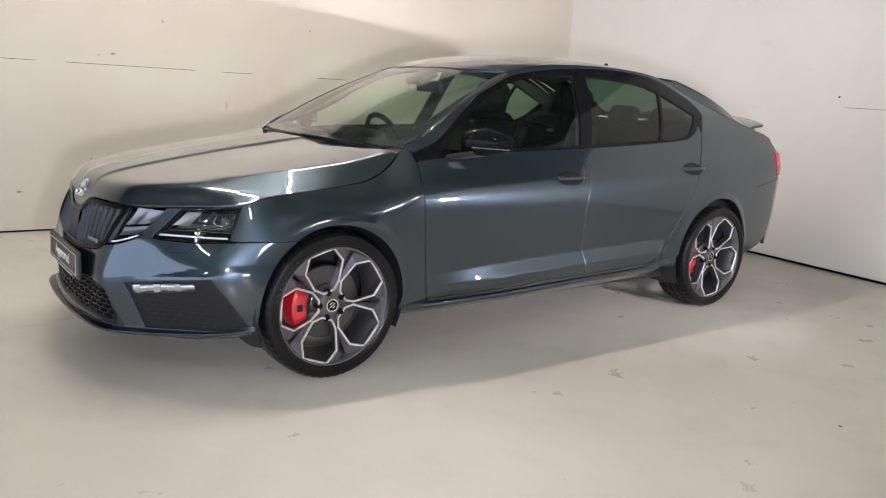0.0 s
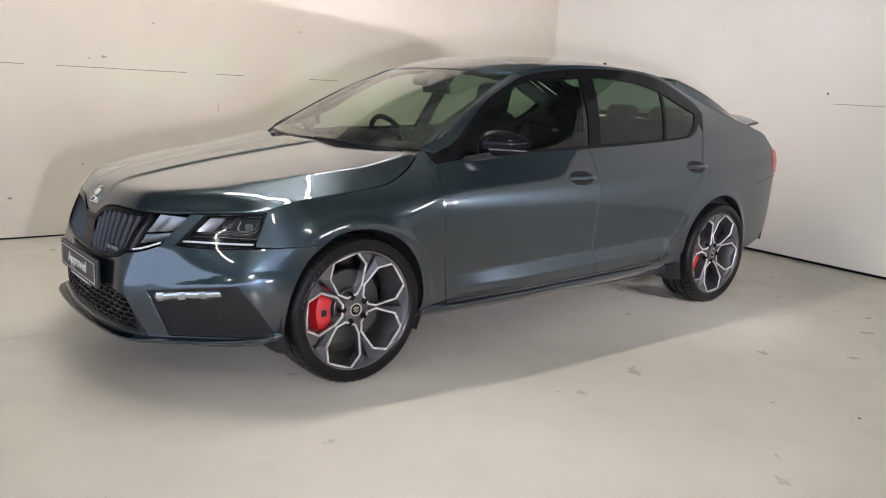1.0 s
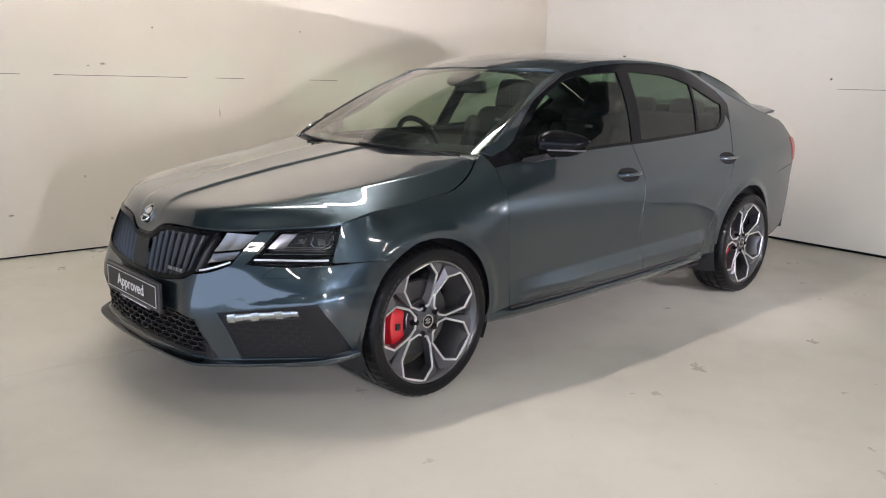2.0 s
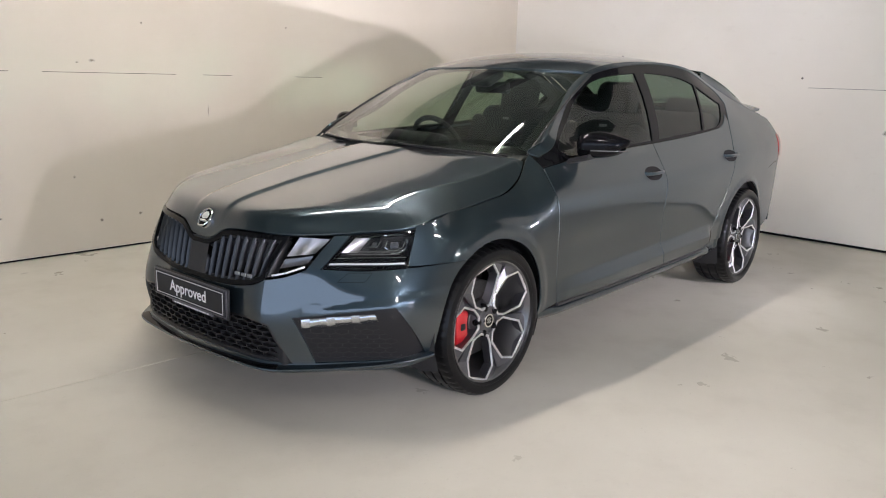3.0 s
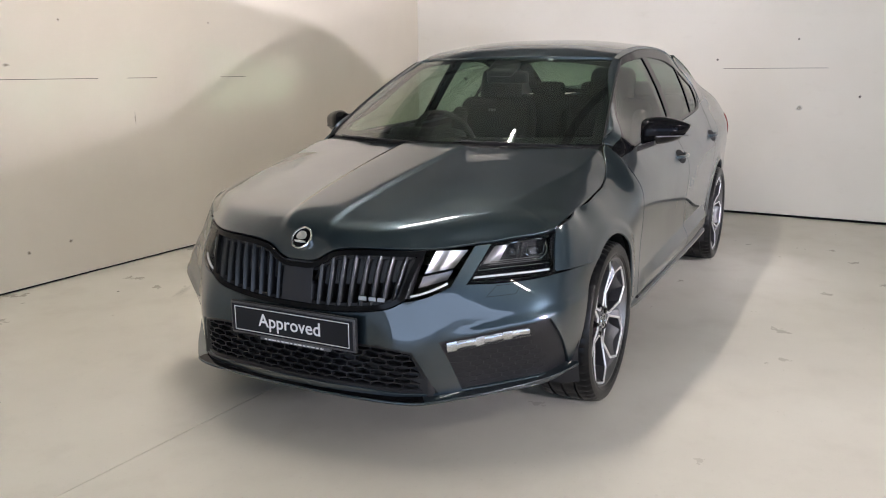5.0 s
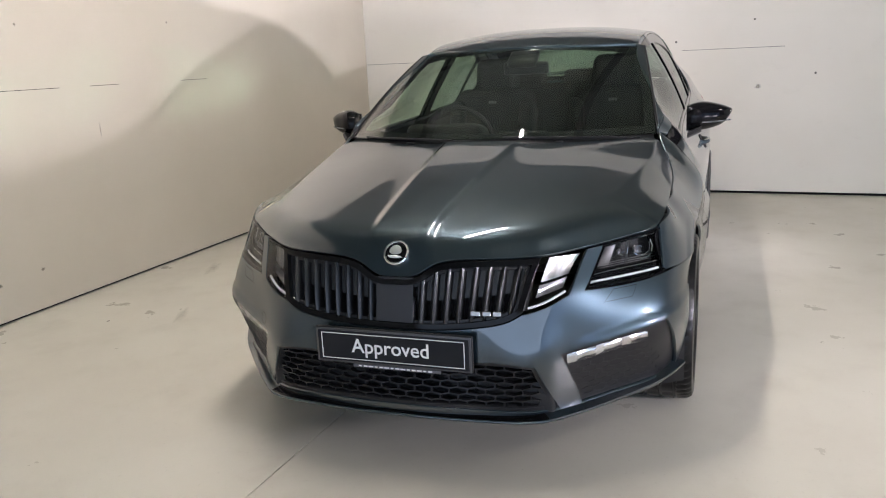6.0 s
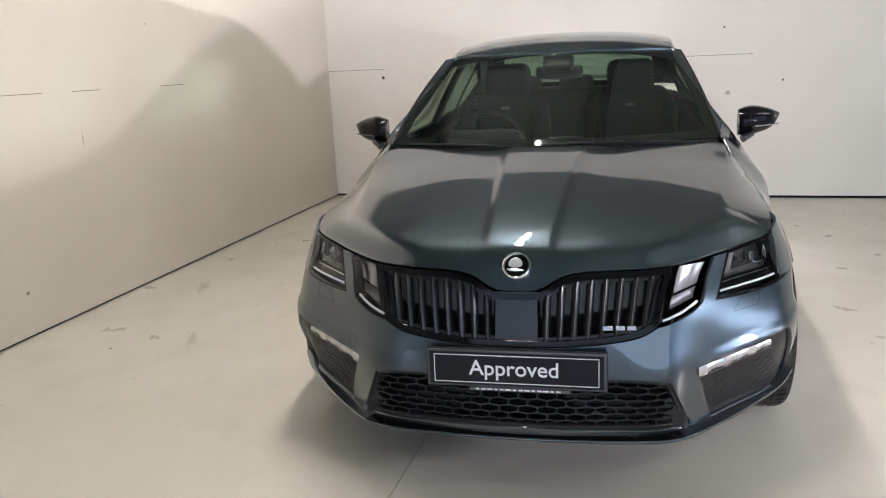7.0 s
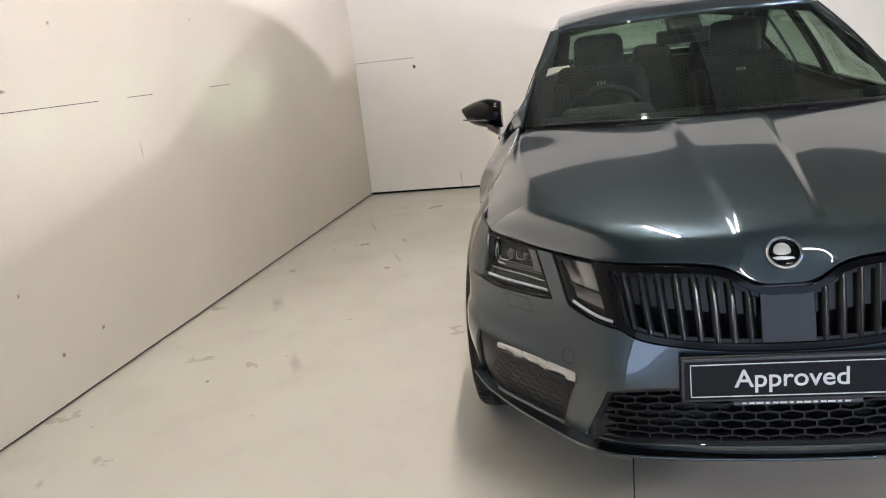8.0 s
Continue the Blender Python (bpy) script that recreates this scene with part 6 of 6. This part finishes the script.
pillar = [loop([(1.50, 0.985), (1.60, 1.35)], [(1.60, 1.35), (1.68, 1.35)], [(1.68, 1.35), (1.60, 0.985)], [(1.60, 0.985), (1.50, 0.985)]),
          loop([(2.60, 1.17), (2.40, 1.252), (2.17, 1.33), (1.9, 1.357)], [(1.9, 1.357), (2.1, 1.375), (2.35, 1.33), (2.62, 1.25), (2.95, 1.14), (3.22, 1.06)], [(3.22, 1.06), (3.22, 1.0)], [(3.22, 1.0), (2.46, 1.03)], [(2.46, 1.03), (2.54, 1.09), (2.60, 1.17)])]
for m in (False, True):
    sheet("door_card", flank, door_card, DASH, car, SIDE_OUT, step=0.08, sink=0.06, lip=0.0, mirror=m)
    for pl in pillar:
        sheet("pillar_trim", flank, pl, LINING, car, SIDE_OUT, step=0.06, sink=0.03, lip=0.0, mirror=m)
lining = loop([(1.08, -0.55), (1.08, 0.55)], [(1.08, 0.55), (2.5, 0.53)], [(2.5, 0.53), (2.5, -0.53)], [(2.5, -0.53), (1.08, -0.55)], ds=0.08)
sheet("headlining", lambda u, v: roof(u, v) - np.array((0, 0, 0.035)), lining, LINING, car, UP, step=0.1, lip=0.0)

# ---- scuffs on walls and floor ----
def smear(name, colour, cover, scale=60):
    """Dirt that thins out towards the rim of its mark."""
    m, t, b = material(name, colour, 0.65)
    at, bare, mix, thin = (t.nodes.new(k) for k in ("ShaderNodeUVMap", "ShaderNodeBsdfTransparent", "ShaderNodeMixShader", "ShaderNodeMath"))
    apart, cloud = t.nodes.new("ShaderNodeSeparateXYZ"), noise_node(t, scale, 4, 0.6)
    t.links.new(at.outputs["UV"], apart.inputs["Vector"])
    thin.operation = "MULTIPLY"
    t.links.new(ramp(t, apart.outputs["X"], 0.25, 1.0, 1.0, 0.0), thin.inputs[0])
    t.links.new(ramp(t, cloud.outputs["Fac"], 0.30, 0.70, 0.3 * cover, cover), thin.inputs[1])
    t.links.new(thin.outputs[0], mix.inputs[0])
    t.links.new(bare.outputs[0], mix.inputs[1])
    t.links.new(b.outputs[0], mix.inputs[2])
    t.links.new(mix.outputs[0], t.nodes["Material Output"].inputs["Surface"])
    return m


SCUFF = smear("scuff", (0.33, 0.27, 0.20), 0.85)


def blot(name, centre, across, up, w, h, label, seed, mat=SCUFF):
    """A thin uneven smear of dirt lying on a surface."""
    rnd = random.Random(seed)
    bm = bmesh.new()
    c, a, b = Vector(centre), Vector(across).normalized(), Vector(up).normalized()
    n = 28
    waves = [(rnd.uniform(0.03, 0.10), rnd.uniform(0, 6.3)) for _ in range(4)]
    reach = [1 + sum(q * math.sin((i + 2) * k * math.tau / n + ph) for i, (q, ph) in enumerate(waves)) for k in range(n)]
    spread = bm.loops.layers.uv.new("spread")
    ring_v = [bm.verts.new(c + a * (w / 2 * math.cos(k * math.tau / n) * reach[k]) + b * (h / 2 * math.sin(k * math.tau / n) * reach[k])) for k in range(n)]
    mid = bm.verts.new(c)
    for k in range(n):
        face = bm.faces.new((mid, ring_v[k], ring_v[(k + 1) % n]))
        for corner in face.loops:
            corner[spread].uv = (0, 0) if corner.vert is mid else (1, 0)
    ob = part(name, bm, mat, None, label, None)
    return tagged(ob, "", "scuff mark")


def on_side(x, z, w, h, label, seed, mat=SCUFF):
    blot("wall_mark", (x, side_y(x) - 0.0012, z), (1, -0.024, 0), (0, 0, 1), w, h, label, seed, mat)


def on_back(y, z, w, h, label, seed, mat=SCUFF):
    blot("wall_mark", (back_x(y) - 0.0012, y, z), (0.068, 1, 0), (0, 0, 1), w, h, label, seed, mat)


def on_floor(x, y, w, h, label, seed, mat=SCUFF):
    blot("floor_mark", (x, y, 0.0012), (1, 0.4, 0), (-0.4, 1, 0), w, h, label, seed, mat)


GRIME = smear("grey_grime", (0.36, 0.32, 0.25), 0.30, 9)
SPECK = material("dark_speck", (0.09, 0.08, 0.07), 0.7)[0]
SCAR = smear("pale_filler", (0.62, 0.57, 0.47), 0.8)
on_side(0.07, 1.33, 0.055, 0.022, "brown scuff on the cream wall", 1)
on_side(-0.03, 1.315, 0.03, 0.012, "brown scuff on the cream wall", 2)
on_side(0.95, 0.98, 0.012, 0.10, "faint upright scratch on the cream wall", 3, SCAR)
on_side(-1.1, 0.62, 0.03, 0.03, "small brown spot on the cream wall", 4)
on_side(-1.5, 0.42, 0.04, 0.04, "small brown spot on the cream wall", 5)
on_side(-0.6, 0.30, 0.05, 0.02, "small brown spot on the cream wall", 6)
on_side(-2.3, 0.9, 0.03, 0.02, "small brown spot on the cream wall", 7)
on_back(2.01, 1.20, 0.03, 0.035, "dark chip in the cream wall", 8, SPECK)
on_back(-0.55, 1.36, 0.018, 0.018, "small dark spot on the cream wall", 9, SPECK)
on_back(-1.2, 1.52, 0.016, 0.016, "small dark spot on the cream wall", 10, SPECK)
on_back(-1.25, 0.95, 0.06, 0.05, "faint grey smudge on the cream wall", 11, SCAR)
on_back(-1.7, 1.05, 0.018, 0.02, "small dark spot on the cream wall", 12, SPECK)
on_side(0.44, 1.60, 0.022, 0.022, "small brown spot on the cream wall", 13)
on_side(1.69, 1.64, 0.026, 0.020, "small brown spot on the cream wall", 14)
on_side(0.36, 0.24, 0.034, 0.026, "small brown spot on the cream wall", 15)
on_side(0.07, 0.22, 0.030, 0.030, "small brown spot on the cream wall", 16)
on_side(-0.10, 0.54, 0.026, 0.022, "small brown spot on the cream wall", 17)
on_floor(2.71, 1.81, 0.22, 0.05, "grey smear on the pale floor", 18, GRIME)
on_floor(-0.60, 2.39, 0.09, 0.03, "grey smear on the pale floor", 19, GRIME)
rnd = random.Random(5)
for k in range(6):
    on_floor(rnd.uniform(-2.4, 3.6), rnd.uniform(1.6, 2.5), rnd.uniform(0.12, 0.45), rnd.uniform(0.03, 0.09), "grey scuff on the pale floor", 20 + k, GRIME)
for k in range(9):
    on_floor(rnd.uniform(-3.0, 3.4), rnd.uniform(-3.2, -1.2), rnd.uniform(0.01, 0.03), rnd.uniform(0.004, 0.010), "small grey speck on the pale floor", 40 + k, GRIME)
for x, y in ((1.55, -2.30), (0.24, 2.17), (-1.7, 0.45), (-1.9, -0.3)):
    on_floor(x, y, 0.02, 0.014, "dark speck of dirt on the pale floor", 70 + int(10 * x), SPECK)
